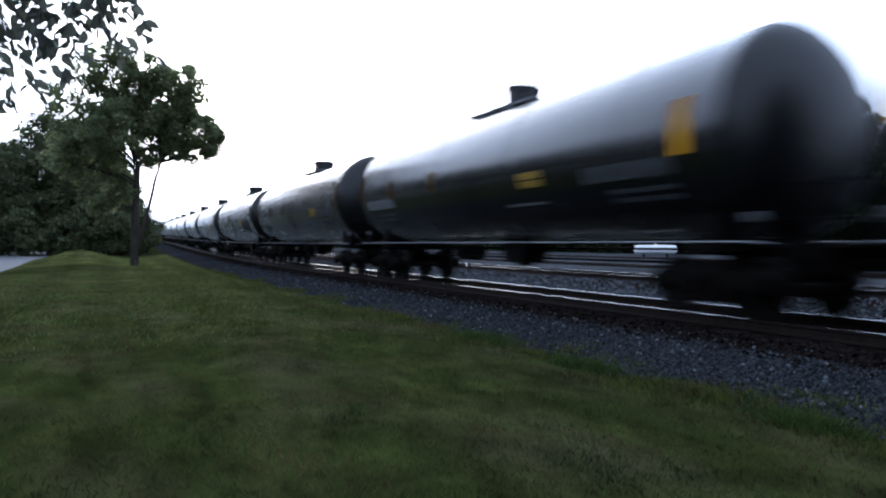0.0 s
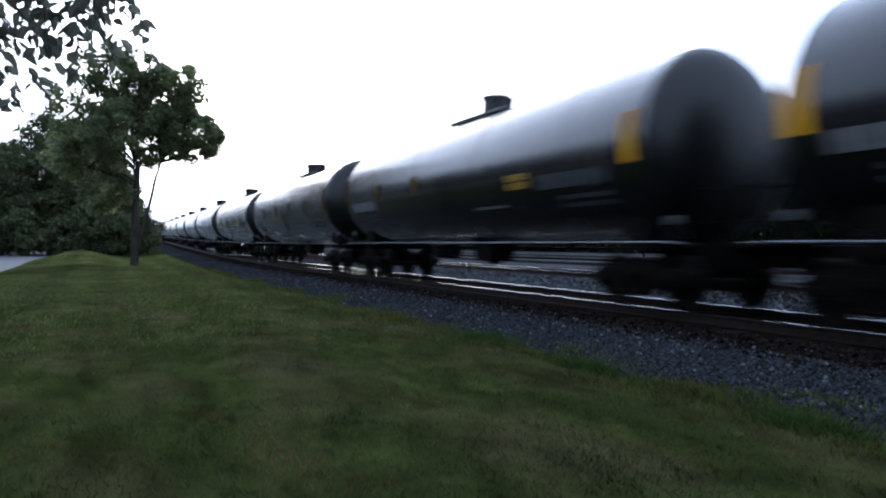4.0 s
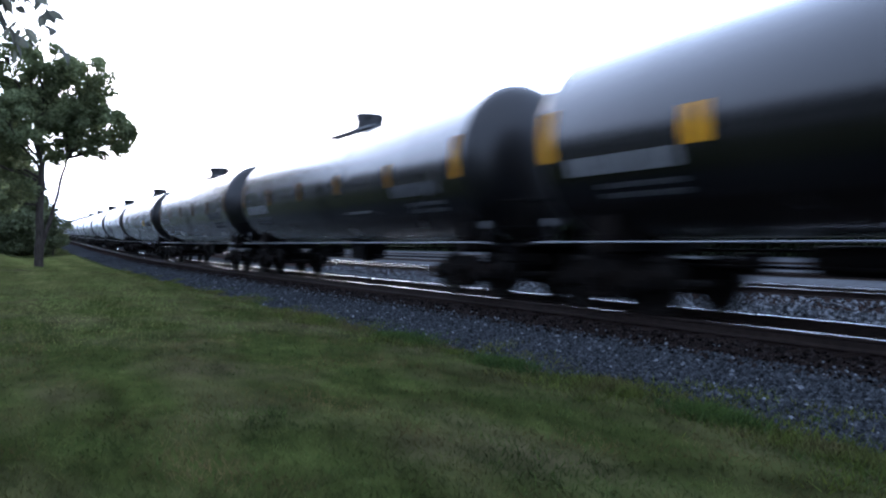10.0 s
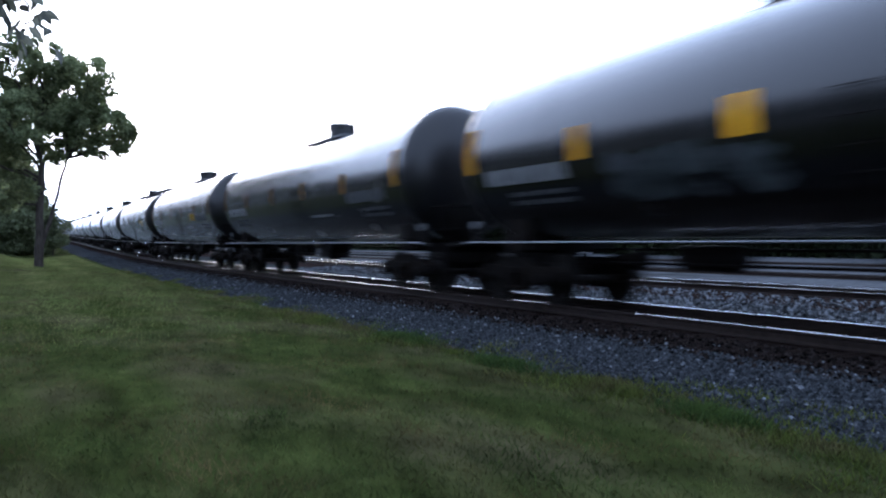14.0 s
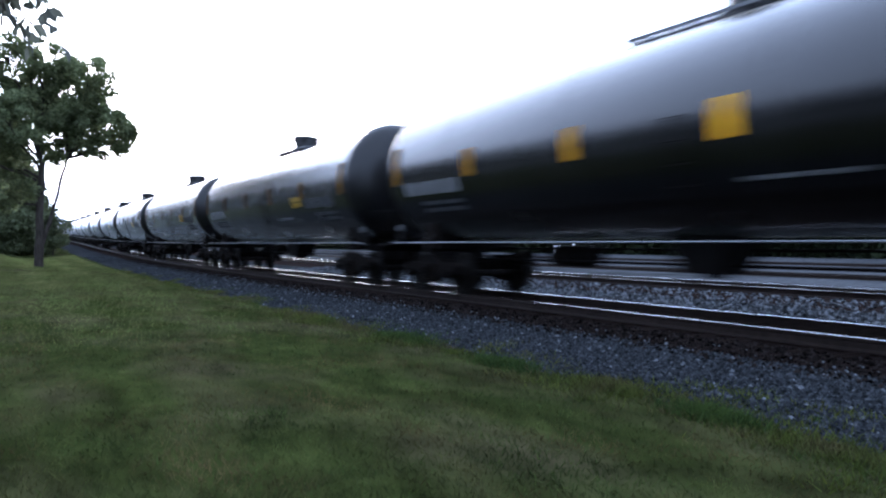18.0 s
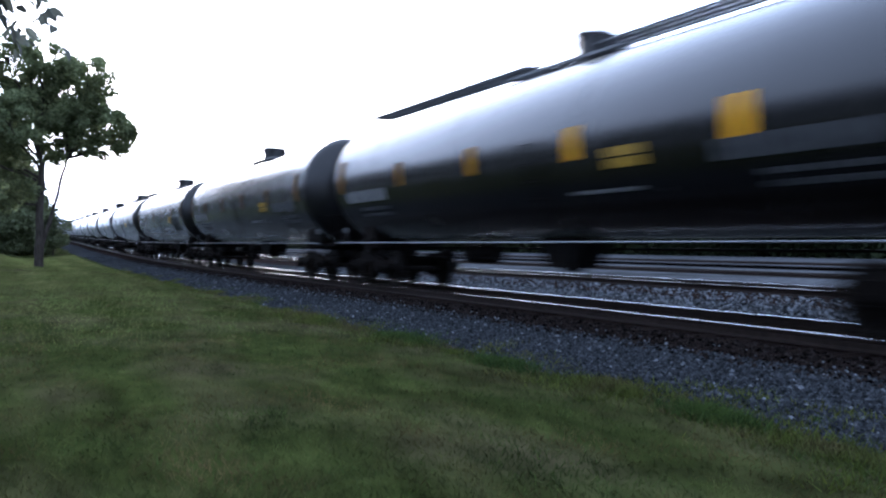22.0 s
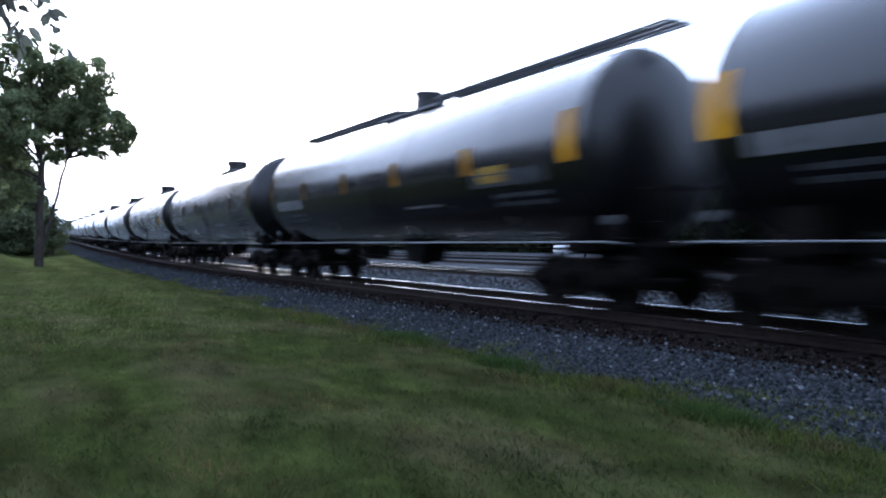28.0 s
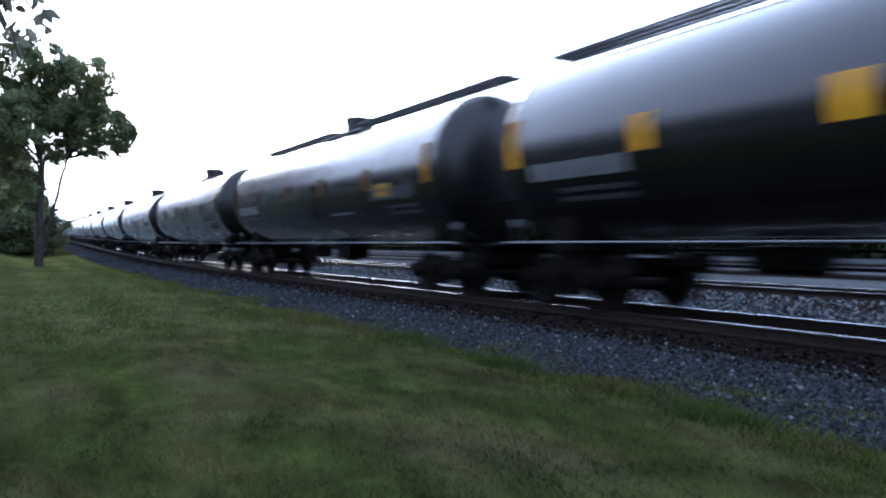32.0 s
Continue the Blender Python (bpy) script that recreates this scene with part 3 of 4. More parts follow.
    lathe(bm, [(-0.17, 0.0), (-0.17, 0.34), (0.12, 0.26), (0.30, 0.18), (0.30, 0.0)], 20, Matrix.Translation((0, 0, 0.88)) @ Matrix.Rotation(radians(-90), 4, "X"))
    extrude_outline(bm, [(-0.75, 1.42), (0.75, 1.42), (0.38, 0.66), (-0.38, 0.66)], -0.35, 0.35)
    part("bottom_outlet", bm, M_STEEL, car)
    bm = lathe(bmesh.new(), [(3.0, 0), (3.0, 0.18), (3.06, 0.22), (4.3, 0.22), (4.36, 0.18), (4.36, 0)], 18, Matrix.Translation((0.35, 0, 0.88)))
    part("air_reservoir", bm, M_STEEL, car)
    bm = lathe(bmesh.new(), [(5.05, 0), (5.05, 0.17), (5.5, 0.17), (5.55, 0.05), (6.1, 0.03), (6.1, 0)], 14, Matrix.Translation((0.3, 0, 0.82)))
    part("brake_cylinder", bm, M_STEEL, car)
    bm = bmesh.new()
    rod(bm, (0, -6.6, 0.78), (0, 6.6, 0.78), 0.025, 8)
    rod(bm, (0.5, -6.6, 1.02), (0.5, 6.6, 1.02), 0.025, 8)
    part("brake_pipe", bm, M_STEEL, car)
    bm = bmesh.new()
    rod(bm, (0.55, -8.99, 1.75), (0.55, -9.05, 1.75), 0.28, 20)
    rod(bm, (0.55, -8.99, 1.0), (0.55, -8.99, 1.75), 0.03, 8)
    part("brake_wheel", bm, M_STEEL, car)
    return car


def graffiti(car, y0, y1, z0, z1, seed):
    """Overlapping faded blots of spray paint on the tank's side towards the lawn."""
    rnd = random.Random(seed)
    bm = bmesh.new()
    for i in range(26):
        cy, cz, r = rnd.uniform(y0, y1), rnd.uniform(z0, z1), rnd.uniform(0.10, 0.34)
        lift = R_TANK + 0.004 + 0.0003 * i
        ring = []
        for q in range(14):
            a, w = q * math.pi / 7, r * rnd.uniform(0.75, 1.2)
            h = math.asin((cz + 0.6 * w * math.sin(a) - Z_TANK) / R_TANK)
            ring.append(bm.verts.new((-lift * math.cos(h), cy + w * math.cos(a), Z_TANK + lift * math.sin(h))))
        bm.faces.new(ring)
    tagged(part("graffiti", bm, M_SMEAR, car, "faded grey-green spray-painted blots", smooth=0), kind="stuff")


CARS = []
kinds = {
    "plain": tank_car("glossy black tank car with yellow reflective strips and white stencils"),
    "board": tank_car("black tank car with a running board along its top", walkway=True, yellow_mark=2, mark_y=-5.7),
    "board_lettered": tank_car("black tank car with a running board and small yellow lettering", walkway=True, yellow_mark=2, mark_y=-2.8, mark_step=0.15),
    "lettered": tank_car("black tank car with yellow lettering beside its strips", yellow_mark=2),
    "sparse": tank_car("black tank car with few strips and yellow lettering", yellow_mark=2, near_strips=False),
    "placard": tank_car("black tank car with a pale placard low on its side", yellow_mark=2, pale_panel=True, mark_len=1.6, mark_y=-5.7),
}
BOARD, BOARD_LETTERED = {17, 28, 31, 32}, {22, 25}
SPARSE = {0, 1, 2, 3, 4, 5, 26, 27}
PLACARD = {30, 38}
LETTERED = {20, 21, 23, 24}
MARKS = {1: 1.1, 26: 0.95}
# small differences of slack between the cars, and of the place of their housings
SLACK = {0: -0.4, 1: -0.38, 2: -0.2, 3: -0.48, 4: -0.35, 5: -0.2, 6: -0.09, 7: -0.42, 8: -0.17, 9: -0.5, 10: -0.08, 11: -0.1, 12: -0.15, 13: 0.26, 14: -0.26, 17: 0.08, 18: 0.1, 19: 0.23, 28: -0.14, 29: -0.2, 30: -0.5, 31: -0.14}
HOUSING = {1: 0.1, 2: 0.0, 3: -0.11, 4: -0.05, 7: 0.37, 8: -0.18, 9: 0.26, 10: -0.33, 11: 0.17, 12: 0.06, 13: 0.08, 14: 0.34, 15: -0.25, 17: -0.28, 18: -0.11, 19: 0.1, 20: -0.08, 21: 0.58, 22: -0.26, 23: 0.35, 24: -0.37, 25: 0.29, 26: 0.15, 30: 0.13, 31: -0.6, 32: -0.13}
# and of their reflective strips
STRIPS = {1: 0.4, 2: -0.25, 3: 0.2, 4: 0.25, 9: -0.25, 11: -0.1, 12: -0.2, 17: -0.1, 18: -0.12, 20: -0.25, 21: 0.45, 22: -0.5, 23: 0.3, 24: -0.45, 25: 0.05, 29: -0.45, 30: -0.85}
GRAFFITI = {3: (-6.3, -3.8, 1.9, 2.5), 14: (1.3, 4.1, 1.85, 2.4), 24: (-6.6, -4.9, 1.9, 2.5), 30: (1.6, 3.2, 1.9, 2.4)}
FIRST, LAST = 0, 48
used = {}
for k in range(FIRST, LAST + 1):
    kind = "board" if k in BOARD else "board_lettered" if k in BOARD_LETTERED else "sparse" if k in SPARSE else "placard" if k in PLACARD else "lettered" if k % 3 == 1 or k in LETTERED else "plain"
    at = Matrix.Translation((TRACK_X, CAR * k, RAIL_Z))
    if kind in used:
        ob = copy_thing(kinds[kind], at)
    else:
        ob = kinds[kind]
        ob.matrix_basis = at
        used[kind] = True
    for o in ob.children:
        if o.name.split(".")[0] in ("valve_housing", "platform", "ladder"):
            o.location.y = HOUSING.get(k, 0.0) - SLACK.get(k, 0.0)
        elif o.name.split(".")[0] == "yellow_lettering":
            o.location.y = MARKS.get(k, STRIPS.get(k, 0.0))
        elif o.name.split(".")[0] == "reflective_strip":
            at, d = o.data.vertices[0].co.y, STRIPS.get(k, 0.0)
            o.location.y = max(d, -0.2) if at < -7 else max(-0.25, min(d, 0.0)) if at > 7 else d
    if k in GRAFFITI:
        graffiti(ob, *GRAFFITI[k], k)
    CARS.append((k, ob))
for kind, ob in kinds.items():
    if kind not in used:
        for o in (*ob.children_recursive, ob):
            bpy.data.objects.remove(o)


# ---------------------------------------------------------------- trees
def leaf_cloud(centres, per, radius, size, seed, flat=0.7):
    """Verts and faces of many small bent leaves round each centre."""
    g = np.random.default_rng(seed)
    c = np.repeat(np.array(centres), per, axis=0)
    n = len(c)
    d = g.normal(size=(n, 3))
    d /= np.linalg.norm(d, axis=1)[:, None]
    c = c + d * (radius * g.random(n) ** 0.45)[:, None] * np.array([1, 1, flat])
    a = g.normal(size=(n, 3))
    a[:, 2] *= 0.6
    a /= np.linalg.norm(a, axis=1)[:, None]
    b = np.cross(a, g.normal(size=(n, 3)))
    b /= np.linalg.norm(b, axis=1)[:, None]
    s = (size * g.uniform(0.6, 1.3, n))[:, None]
    nn = np.cross(a, b)
    p = np.stack([c - a * s, c + b * s * 0.45 + nn * s * 0.12, c + a * s, c - b * s * 0.45 + nn * s * 0.12], axis=1).reshape(-1, 3)
    f = np.arange(n * 4).reshape(-1, 4)
    f = np.concatenate([f[:, [0, 1, 2]], f[:, [0, 2, 3]]])
    return p.tolist(), f.tolist()


def limb(bm, p, q, r0, r1, rnd, steps=5, wander=0.06):
    p, q = Vector(p), Vector(q)
    last = p
    ln = (q - p).length
    for i in range(1, steps + 1):
        f = i / steps
        nxt = p.lerp(q, f) + (Vector((rnd.uniform(-1, 1), rnd.uniform(-1, 1), rnd.uniform(-1, 1))) * wander * ln if i < steps else Vector())
        rod(bm, last, nxt, r0 + (r1 - r0) * (i - 1) / steps, 8, r0 + (r1 - r0) * f)
        last = nxt
    return last


def tree(label, x, y, height, spread, clear, seed, leaf=0.16, clumps=70, per=130, trunk_r=0.25, mat=None, clump_r=0.9):
    rnd = random.Random(seed)
    base = new("tree")
    base.location = (x, y, ground_height(x, y) - 0.05)
    tagged(base, label, "tree")
    bm = bmesh.new()
    limb(bm, (0, 0, -0.1), (0, 0, clear), trunk_r * 1.15, trunk_r * 0.8, rnd, 4, 0.015)
    limb(bm, (0, 0, clear), (rnd.uniform(-.4, .4), rnd.uniform(-.4, .4), height * 0.85), trunk_r * 0.8, 0.03, rnd, 6, 0.03)
    centres = []
    mid = clear + (height - clear) * 0.5
    for i in range(clumps):
        for _ in range(30):
            v = Vector((rnd.uniform(-1, 1), rnd.uniform(-1, 1), rnd.uniform(-1, 1)))
            if 0.45 < v.length < 1:
                break
        w = 1 - 0.35 * max(0, v.z)
        centres.append(Vector((v.x * spread * w, v.y * spread * w, mid + v.z * (height - clear) * 0.5)))
    for c in centres[::4]:
        limb(bm, (0, 0, clear + (c.z - clear) * 0.45), c, trunk_r * 0.28, 0.02, rnd, 4, 0.05)
    part("trunk", bm, M_BARK, base, smooth=60)
    v, f = leaf_cloud([tuple(c) for c in centres], per, clump_r, leaf, seed)
    raw("crown", v, f, mat or M_LEAF, base)
    return base


def lawn_tree(x, y, lobes, stem, seed):
    """The tree on the lawn: a crown of uneven lobes (sideways, along, height, reach) on limbs, and a leaning second stem."""
    rnd = random.Random(seed)
    base = new("tree")
    base.location = (x, y, ground_height(x, y) - 0.05)
    tagged(base, "broad-leaved tree with an uneven green crown on the lawn", "tree")
    bm = bmesh.new()
    top = limb(bm, (0, 0, -0.1), (0.15, 0, 5.2), 0.27, 0.19, rnd, 5, 0.012)
    limb(bm, top, (-0.4, 0, 11.5), 0.19, 0.03, rnd, 6, 0.03)
    for i, (a, b) in enumerate(zip(stem, stem[1:])):
        limb(bm, a, b, 0.13 - 0.02 * i, 0.11 - 0.02 * i, rnd, 3, 0.02)
    fork = Vector(stem[2])
    limb(bm, fork, fork + Vector((0.9, 0, 0.35)), 0.03, 0.008, rnd, 3, 0.05)
    limb(bm, fork + Vector((0.9, 0, 0.35)), fork + Vector((1.6, 0, -0.1)), 0.008, 0.005, rnd, 3, 0.05)
    clumps = []
    for dx, dy, z, r in lobes:
        root = Vector(stem[-1]) if dx > 1.4 else Vector((0.1, 0, min(z - 0.3, 4.0 + 0.45 * max(0, z - 4))))
        limb(bm, root, (dx, dy, z), 0.09, 0.03, rnd, 5, 0.04)
        for _ in range(int(6 + 10.5 * r ** 2.2)):
            for _ in range(30):
                v = Vector((rnd.uniform(-1, 1), rnd.uniform(-1, 1), rnd.uniform(-1, 1)))
                if 0.35 < v.length < 1:
                    break
            c = Vector((dx, dy, z)) + v * r
            clumps.append(tuple(c))
            if rnd.random() < 0.3:
                limb(bm, (dx, dy, z), c, 0.03, 0.008, rnd, 3, 0.06)
    part("trunk", bm, M_BARK, base, smooth=60)
    v, f = leaf_cloud(clumps, 84, 0.54, 0.145, seed, 0.85)
    raw("crown", v, f, M_LEAF, base)


lawn_tree(1.75, 50, ((2.7, 0, 11.9, 1.6), (2.4, 0.2, 9.3, 1.2), (1.6, -0.3, 8.7, 1.2), (1.6, 0.4, 11.6, 1.1), (3.3, 0.3, 10.3, 1.2), (3.9, -0.3, 8.7, 1.15), (5.0, 0, 8.4, 0.5), (4.7, 0, 7.5, 0.45), (0.4, 0.6, 9.7, 2.1), (0.2, -0.3, 12.4, 1.2), (-1.6, 0, 12.2, 1.7),
                     (-3.0, 0.4, 9.3, 2.1), (-1.4, -1.2, 8.0, 1.9), (-2.4, 0, 6.3, 1.7), (-4.0, 0.2, 6.9, 1.4), (2.0, 0.2, 7.8, 1.1), (3.0, 0, 7.3, 0.7), (-0.7, 0.3, 4.9, 0.95), (-1.9, 0, 4.0, 0.8), (0.6, 0.2, 6.9, 0.7), (-0.2, 1.5, 10.5, 1.6)),
          ((0.12, 0, 1.2), (0.75, 0, 3.4), (1.15, 0, 5.2), (1.55, 0, 6.6)), 3)
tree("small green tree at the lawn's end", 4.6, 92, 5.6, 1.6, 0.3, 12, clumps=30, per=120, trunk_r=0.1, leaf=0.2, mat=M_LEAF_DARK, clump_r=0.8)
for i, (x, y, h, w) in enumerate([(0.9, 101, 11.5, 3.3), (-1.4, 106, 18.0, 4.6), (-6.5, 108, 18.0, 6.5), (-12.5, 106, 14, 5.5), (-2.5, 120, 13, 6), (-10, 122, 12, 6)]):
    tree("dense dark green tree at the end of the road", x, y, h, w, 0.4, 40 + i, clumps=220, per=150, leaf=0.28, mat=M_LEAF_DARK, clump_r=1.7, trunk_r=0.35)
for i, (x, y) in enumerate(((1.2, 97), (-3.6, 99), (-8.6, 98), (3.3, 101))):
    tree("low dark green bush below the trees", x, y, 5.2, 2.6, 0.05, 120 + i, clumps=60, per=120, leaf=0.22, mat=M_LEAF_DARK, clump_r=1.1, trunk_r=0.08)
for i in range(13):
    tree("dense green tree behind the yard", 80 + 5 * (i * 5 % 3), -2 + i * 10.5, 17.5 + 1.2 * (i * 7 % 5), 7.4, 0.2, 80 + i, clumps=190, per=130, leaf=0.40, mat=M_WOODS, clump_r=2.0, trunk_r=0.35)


g = np.random.default_rng(77)
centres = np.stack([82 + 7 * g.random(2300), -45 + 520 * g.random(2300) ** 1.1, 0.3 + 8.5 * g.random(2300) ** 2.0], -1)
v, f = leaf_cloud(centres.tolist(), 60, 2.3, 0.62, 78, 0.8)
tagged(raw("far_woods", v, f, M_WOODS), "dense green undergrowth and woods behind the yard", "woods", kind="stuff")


# unseen woods added across the road, to darken the tanks' mirrored horizon
g = np.random.default_rng(91)
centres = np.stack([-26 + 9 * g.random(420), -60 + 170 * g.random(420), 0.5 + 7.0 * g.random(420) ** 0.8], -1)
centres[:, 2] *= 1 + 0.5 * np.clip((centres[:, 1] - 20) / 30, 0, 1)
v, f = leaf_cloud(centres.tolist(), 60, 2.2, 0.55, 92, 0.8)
tagged(raw("roadside_woods", v, f, M_WOODS), "unseen dark green woods added across the road for the tanks' reflections", "woods", kind="stuff")


# ---------------------------------------------------------------- the tree overhead, whose sprigs hang into the view
def broad_leaf(bm_v, bm_f, base, way, side, length):
    """One pointed leaf, folded along its middle."""
    n = way.cross(side).normalized()
    k = len(bm_v)
    for f, w, d in ((0, 0, 0), (0.28, 0.25, 0.05), (0.28, -0.25, 0.05), (0.28, 0, 0), (0.62, 0.22, 0.03), (0.62, -0.22, 0.03), (0.62, 0, -0.02), (1, 0, -0.10)):
        bm_v.append(tuple(base + way * (length * f) + side * (length * w) + n * (length * d)))
    bm_f.extend([(k, k + 1, k + 3), (k, k + 3, k + 2), (k + 1, k + 4, k + 6, k + 3), (k + 3, k + 6, k + 5, k + 2), (k + 4, k + 7, k + 6), (k + 6, k + 7, k + 5)])


def sprig(parent, root, tips, seed, leaves=26):
    """A twig with side twigs and leaves, made at its root."""
    rnd = random.Random(seed)
    bm = bmesh.new()
    lv, lf = [], []
    for tip in tips:
        tip = Vector(tip) - Vector(root)
        last = Vector()
        for i in range(1, 7):
            f = i / 6
            nxt = tip * f + Vector((rnd.uniform(-1, 1), rnd.uniform(-1, 1), rnd.uniform(-1, 1))) * 0.03 + Vector((0, 0, 0.10 * math.sin(f * math.pi)))
            rod(bm, last, nxt, 0.010 * (1 - 0.8 * (i - 1) / 6), 6, 0.010 * (1 - 0.8 * f))
            for _ in range(leaves // 6 + 1):
                at = last.lerp(nxt, rnd.random())
                way = (tip.normalized() * 0.5 + Vector((rnd.uniform(-1, 1), rnd.uniform(-1, 1), rnd.uniform(-1.1, 0.35)))).normalized()
                side = way.cross(Vector((rnd.uniform(-1, 1), rnd.uniform(-1, 1), rnd.uniform(-1, 1)))).normalized()
                stalk = at + way * rnd.uniform(0.02, 0.05)
                rod(bm, at, stalk, 0.002, 3)
                broad_leaf(lv, lf, stalk, way, side, rnd.uniform(0.085, 0.145))
            last = nxt
    t = part("sprig", bm, M_BARK, parent, "leafy hanging twig")
    t.location = Vector(root) - Vector(parent.location)
    tagged(raw("foliage", lv, lf, M_LEAF_HANGING, t), kind="stuff")
    return t


NEAR_TREE = (-3.24, 5.6)
near_tree = new("tree")
near_tree.location = (*NEAR_TREE, ground_height(*NEAR_TREE) - 0.05)
tagged(near_tree, "broad-leaved tree whose leafy twigs hang over the lawn", "tree")
rnd = random.Random(21)
bm = bmesh.new()
limb(bm, (0, 0, -0.1), (0.1, 0, 2.6), 0.24, 0.18, rnd, 5, 0.01)
limb(bm, (0.1, 0, 2.6), (0.2, 0.1, 7.5), 0.18, 0.04, rnd, 6, 0.03)
limb(bm, (0.1, 0, 2.5), (2.6, -0.2, 3.55), 0.09, 0.035, rnd, 6, 0.02)
limb(bm, (2.6, -0.2, 3.55), (3.9, -0.1, 3.6), 0.035, 0.02, rnd, 4, 0.02)
crown = []
for i in range(46):
    a, r = rnd.uniform(0, 2 * math.pi), rnd.uniform(0.6, 2.6)
    crown.append((0.2 + r * math.cos(a), r * math.sin(a), rnd.uniform(4.2, 8.2)))
for c in crown[::3]:
    limb(bm, (0.15, 0, 2.6 + (c[2] - 2.6) * 0.5), c, 0.05, 0.012, rnd, 4, 0.04)
part("trunk", bm, M_BARK, near_tree, smooth=60)
v, f = leaf_cloud(crown, 160, 0.8, 0.10, 5)
raw("crown", v, f, M_LEAF_HANGING, near_tree)
SPRIGS = []
for i, (root, tips, leaves) in enumerate((
        ((-0.95, 5.40, 3.30), [(-0.66, 5.4, 2.36), (-0.50, 5.3, 2.34), (-0.36, 5.4, 2.48), (-0.56, 5.5, 2.58), (-0.27, 5.35, 2.62), (-0.75, 5.4, 2.70)], 50),
        ((-0.50, 5.40, 3.50), [(-0.20, 5.4, 2.62), (-0.09, 5.5, 2.74), (-0.32, 5.3, 2.80), (-0.05, 5.35, 2.88), (-0.42, 5.5, 2.92)], 44),
        ((-0.20, 5.45, 3.50), [(0.07, 5.4, 2.76), (0.17, 5.5, 2.82), (0.0, 5.3, 2.95), (-0.12, 5.5, 3.02)], 34),
        ((0.05, 5.50, 3.50), [(0.31, 5.5, 2.80), (0.21, 5.4, 2.92), (0.10, 5.45, 3.05)], 16))):
    SPRIGS.append(sprig(near_tree, root, tips, 60 + i, leaves))

# ---------------------------------------------------------------- gas tank on the far side of the yard
gas = new("gas_tank")
GX, GY = 57.9, 66.8
gas.matrix_basis = pose(GX, GY, -0.02, 0, 0, -40.9 + 90)
tagged(gas, "white horizontal gas tank on two low saddles in the yard", "gas tank")
bm = lathe(bmesh.new(), [(-2.45, 0), (-2.42, 0.2), (-2.3, 0.38), (-2.1, 0.49), (-1.95, 0.52), (1.95, 0.52), (2.1, 0.49), (2.3, 0.38), (2.42, 0.2), (2.45, 0)], 32, Matrix.Translation((0, 0, 0.86)))
part("vessel", bm, M_PAINT_WHITE, gas)
for y in (-1.3, 1.3):
    part("saddle", box(bmesh.new(), (0, y, 0.21), (0.8, 0.25, 0.50), 0.02), M_STEEL, gas)
part("valve_cap", lathe(bmesh.new(), [(0, 0), (0, 0.16), (0.16, 0.16), (0.2, 0.1), (0.2, 0)], 16, Matrix.Translation((0, 0, 1.36)) @ Matrix.Rotation(radians(90), 4, "X")), M_PAINT_WHITE, gas)

# ---------------------------------------------------------------- the tracks, piece by piece
track(TRACK_X, "railway track with steel rails on dark wooden crossties", 130, 5, M_RAILTOP, (9,), (7, 8, 9))
track(FAR_TRACK_X, "second railway track on dark wooden crossties", 110, 6, M_RAILWORN, (9,), (8, 9))


for cx, label in ((31.4, "rusty siding sunk in the yard's gravel"), (49.6, "farther rusty siding sunk in the yard's gravel")):
    base = new("railway_track")
    base.location = (cx, 0, 0)
    tagged(base, label, "railway track", group="tracks")
    for q in (-1, 1):
        bm = rail_mesh(q * (GAUGE / 2 + 0.036), -20, 300, False)
        bm.transform(Matrix.Translation((0, 0, -RAIL_Z + 0.15)))
        part("rail", bm, [M_RAIL, M_RAIL], base, smooth=0)


# ---------------------------------------------------------------- loose stones, grass and weeds
def stones(name, count, x0, x1, y1, size, height, seed, label, mat, crowd=1.7):
    """Many small rough stones over a strip of the plan, more of them towards its near end."""
    g = np.random.default_rng(seed)
    oct_v = np.array([(1, 0, 0), (0, 1, 0), (-1, 0, 0), (0, -1, 0), (0, 0, 0.8), (0.3, 0.2, -0.7)])
    oct_f = np.array([(0, 1, 4), (1, 2, 4), (2, 3, 4), (3, 0, 4), (1, 0, 5), (2, 1, 5), (3, 2, 5), (0, 3, 5)])
    x = g.uniform(x0, x1, count)
    y = 1.0 + (y1 - 1.0) * g.random(count) ** crowd
    z = np.array([height(a, b) for a, b in zip(x, y)])
    s = size * (0.5 + 1.3 * g.random(count) ** 2)
    v = oct_v[None] * g.uniform(0.7, 1.35, (count, 6, 1))
    a = g.uniform(0, 2 * np.pi, count)
    c, d = np.cos(a)[:, None], np.sin(a)[:, None]
    w = np.stack([v[..., 0] * c - v[..., 1] * d, v[..., 0] * d + v[..., 1] * c, v[..., 2] + v[..., 0] * g.uniform(-0.5, 0.5, (count, 1))], -1)
    x, z = x + np.array([bend(b) for b in y]), z + np.array([rise(b) for b in y])
    w = w * s[:, None, None] + np.stack([x, y, z + s * 0.25], -1)[:, None, :]
    f = (oct_f[None] + (np.arange(count) * 6)[:, None, None]).reshape(-1, 3)
    ob = raw(name, w.reshape(-1, 3).tolist(), f.tolist(), mat)
    return tagged(ob, label, "gravel", kind="stuff")


def bed_height(x, y):
    """x: measured as if the track were straight."""
    foot, knee, topx = EDGE_X - 0.15, TRACK_X - ((TRACK_X - EDGE_X + 0.15) * 0.72 + 1.28 * 0.28), TRACK_X - 1.28
    t = RAIL_Z - 0.20
    if x < knee:
        return -0.10 + (t * 0.35 + 0.10) * (x - foot) / (knee - foot)
    return t * 0.35 + t * 0.65 * min(1.0, (x - knee) / (topx - knee))


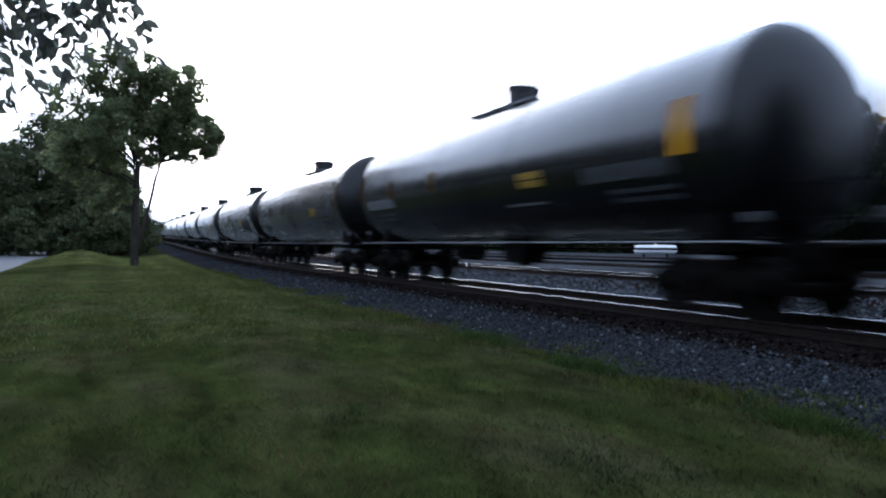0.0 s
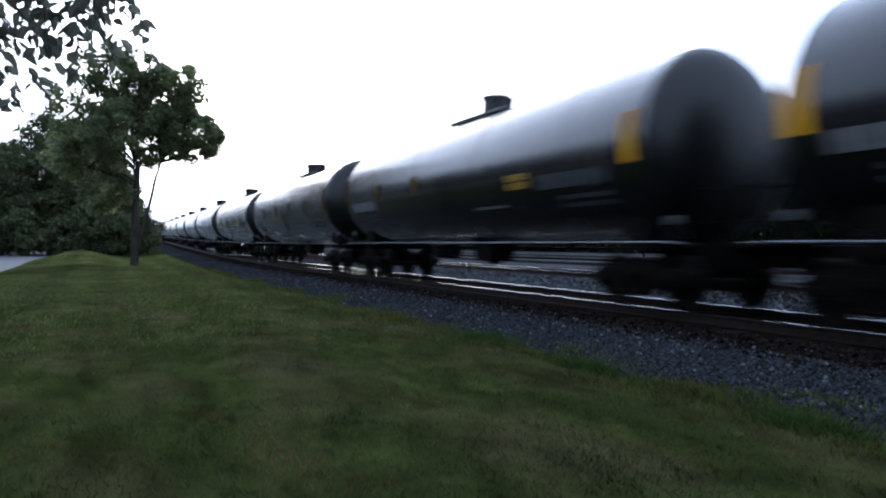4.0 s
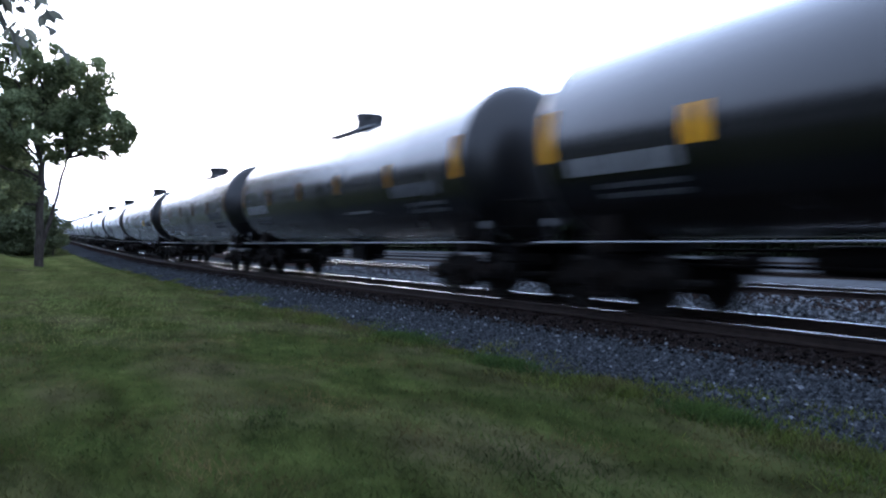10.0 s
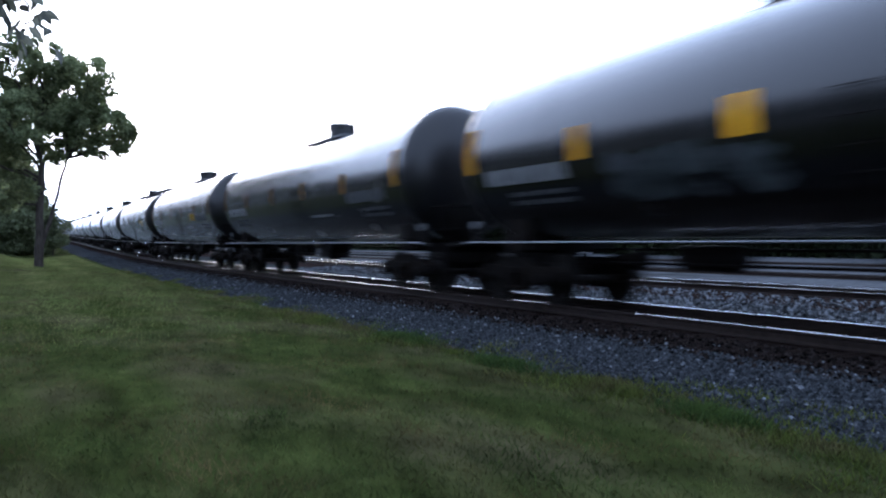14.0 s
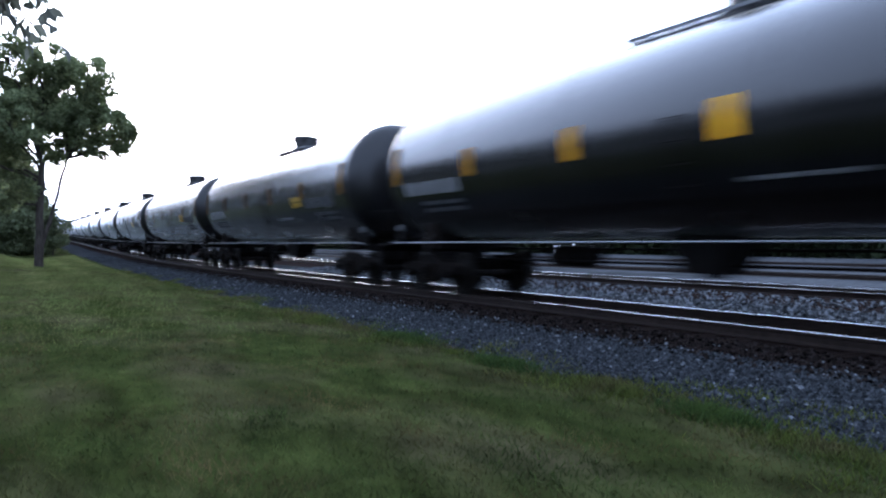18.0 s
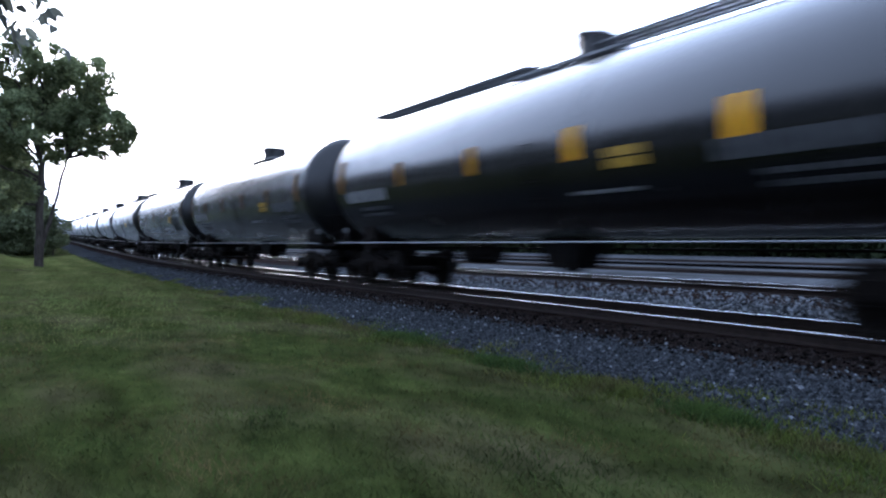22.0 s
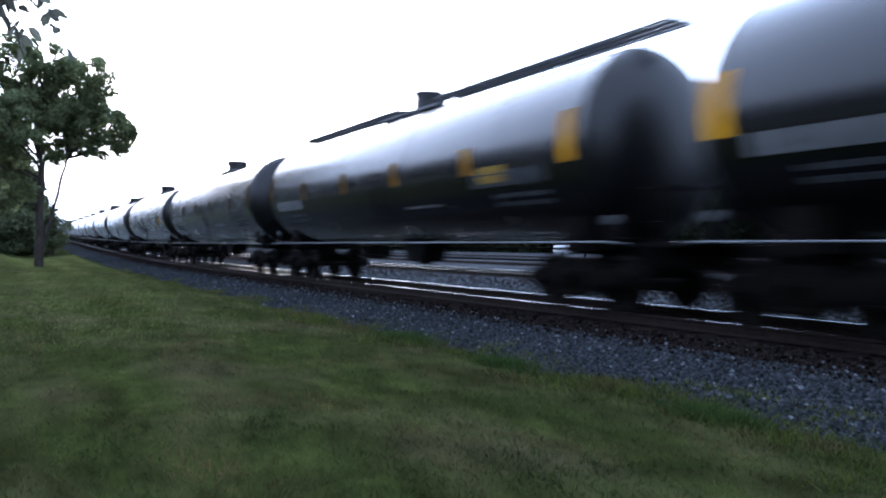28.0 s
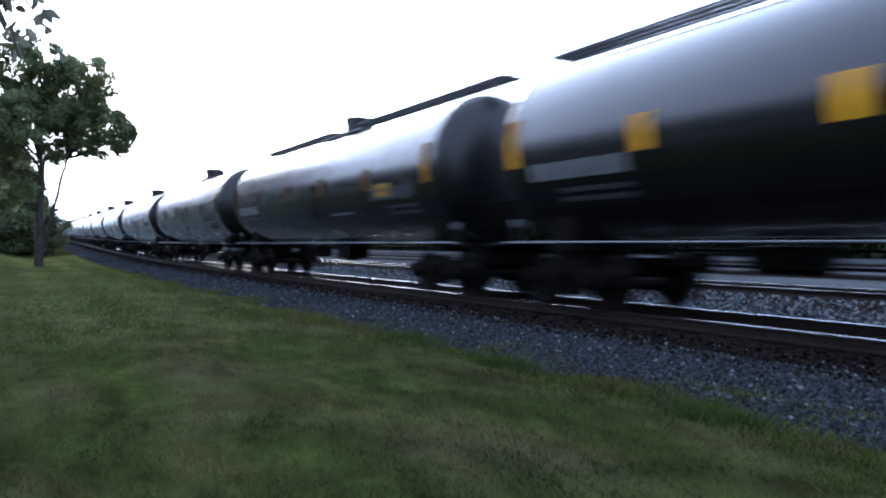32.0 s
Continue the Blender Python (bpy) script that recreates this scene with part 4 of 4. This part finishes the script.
stones("ballast_stones", 14000, TRACK_X - 2.38, TRACK_X - 1.05, 60, 0.024, bed_height, 6, "dark brown stones beside the crosstie ends", M_DARK_STONE, 2.2)
stones("ballast_stones", 100000, EDGE_X + 0.05, TRACK_X - 2.0, 75, 0.018, bed_height, 7, "loose grey crushed stones of the ballast shoulder", M_STONE, 2.5)
stones("ballast_stones", 1900, EDGE_X + 0.2, TRACK_X - 1.6, 45, 0.019, lambda x, y: bed_height(x, y) + 0.012, 9, "scattered light stones on the ballast shoulder", M_STONE_PALE)
stones("ballast_stones", 16000, TRACK_X + 0.9, FAR_TRACK_X - 1.0, 40, 0.036, lambda x, y: (RAIL_Z - 0.20) * max(0.35, 1 - max(0.0, min(x - TRACK_X - 1.3, FAR_TRACK_X - 1.5 - x)) / 2.5), 8, "pale grey stones between the tracks", M_STONE_PALE)


def blades(name, count, place, size, mat, seed, label, lean=0.5):
    g = np.random.default_rng(seed)
    p = np.array([place(g) for _ in range(count)])
    z = np.array([max(ground_height(a, b), bed_height(a - bend(b), b) + rise(b)) if a - bend(b) > EDGE_X - 0.1 else ground_height(a, b) for a, b in p])
    h = size * g.uniform(0.5, 1.4, count)
    a = g.uniform(0, 2 * np.pi, count)
    wx, wy = np.cos(a) * h * 0.10, np.sin(a) * h * 0.10
    lx, ly = g.normal(size=count) * h * lean, g.normal(size=count) * h * lean
    o = np.stack([p[:, 0], p[:, 1], z - 0.005], -1)
    v = np.stack([o + np.stack([wx, wy, 0 * h], -1), o - np.stack([wx, wy, 0 * h], -1), o + np.stack([lx, ly, h], -1)], 1).reshape(-1, 3)
    f = np.arange(count * 3).reshape(-1, 3)
    return tagged(raw(name, v.tolist(), f.tolist(), mat), label, "grass", kind="stuff")


def on_lawn(g):
    """All round the stand, thinning out with distance."""
    d = 0.5 + 46 * g.random() ** 2.3
    az = radians(26 + 48 * g.normal())
    x, y = d * math.sin(az), d * math.cos(az)
    if x > EDGE_X + 0.25 + 0.22 * math.sin(y * 1.7) + 0.16 * math.sin(y * 4.1):
        x = g.uniform(-3, EDGE_X)
    return max(x, road_edge(y) + 0.05), y


def tufts(seed, count):
    """Ragged clumps of weeds along the ballast's foot: place, reach and how thickly they grow."""
    r = random.Random(seed)
    out = []
    for _ in range(count):
        y = 2.5 + 45 * r.random() ** 1.6
        out.append((EDGE_X + 0.22 * math.sin(y * 1.7) + 0.16 * math.sin(y * 4.1) + r.gauss(0.16, 0.26), y, r.uniform(0.05, 0.2), r.uniform(0.10, 0.45)))
    return out


TUFTS = tufts(31, 150)


def on_edge(g):
    x, y, wide, long = TUFTS[int(g.integers(len(TUFTS)))]
    y = y + g.normal() * long
    return x + bend(y) + g.normal() * wide, y


blades("grass", 240000, on_lawn, 0.045, M_BLADE, 11, "short mown grass blades, green and straw-brown", 0.7)


def far_lawn(g):
    y = 11 + 72 * g.random() ** 0.66
    return g.uniform(road_edge(y) + 0.1, EDGE_X - 0.1 + bend(y)), y


blades("grass", 200000, far_lawn, 0.058, M_BLADE_PALE, 14, "paler green grass towards the lawn's end", 0.6)
PATCHES = [(x + 0.1, y, wide) for x, y, wide, long in tufts(37, 60)] + [(random.Random(90 + i).uniform(-2.5, 4.9), 3 + 24 * random.Random(50 + i).random() ** 1.4, random.Random(70 + i).uniform(0.08, 0.35)) for i in range(120)]


def in_patch(g):
    x, y, r = PATCHES[int(g.integers(len(PATCHES)))]
    return x + g.normal() * r, y + g.normal() * r * 1.3


blades("lawn_weeds", 16000, in_patch, 0.04, M_CLOVER, 13, "low dark green weeds in patches of the lawn", 0.9)
blades("weeds", 21000, on_edge, 0.065, M_WEED, 12, "ragged bright green weeds along the ballast's foot", 0.6)


# a few taller clumps stand out along the lawn's edge
for i, (x, y, wide, long) in enumerate(((5.42, 10.2, 0.16, 0.42), (5.40, 5.6, 0.13, 0.28), (5.26, 4.3, 0.12, 0.22), (5.34, 13.9, 0.16, 0.55), (5.30, 7.4, 0.12, 0.30))):
    def in_clump(g):
        return x + g.normal() * wide, y + g.normal() * long
    blades("weed_clump", 1500, in_clump, 0.085, M_CLOVER if i % 2 == 0 else M_WEED, 200 + i, "ragged green weed clump at the lawn's edge", 0.7)


# ---------------------------------------------------------------- what moves
def drift(t):
    """Where the row of cars stands along the track: it rolls past at about 65 km/h and slows a little."""
    return -2.38 - 18.2 * t + 0.014 * t * t


def motions():
    for k, ob in CARS:
        rows = []
        for i in range(0, 65):
            y = CAR * k + SLACK.get(k, 0.0) + drift(i / 2)
            turn = math.degrees(math.atan(slope(y)))
            rows.append((i / 2, pose(TRACK_X + bend(y), y, RAIL_Z + rise(y), 0.4 * turn if rise(y) < 4 else 0.0, 0, -turn)))
        walk(ob, rows)
    # the hanging twigs sway a little in the wind
    for i, ob in enumerate(SPRIGS):
        at = ob.location.copy()
        walk(ob, [(t * 0.5, pose(*at, 1.6 * math.sin(t * 0.9 + i), 2.2 * math.sin(t * 0.55 + 1.7 * i) + 0.8 * math.sin(t * 1.9), 1.5 * math.sin(t * 0.7 + 2 * i))) for t in range(0, 65)])
    # wheels turn on their axles as the cars roll
    lead = {}
    for k, ob in CARS:
        for o in ob.children_recursive:
            if o.name.split(".")[0] != "wheelset":
                continue
            side = o.location.y > 0
            if side not in lead:
                y, z = o.location.y, o.location.z
                walk(o, [(i / 30, pose(0, y, z, math.degrees((drift(0) - drift(i / 30)) / 0.457) % 360)) for i in range(0, 961)])
                lead[side] = o
            else:
                o.rotation_mode = "QUATERNION"
                o.animation_data_create()
                o.animation_data.action = lead[side].animation_data.action
                o.animation_data.action_slot = lead[side].animation_data.action_slot


motions()
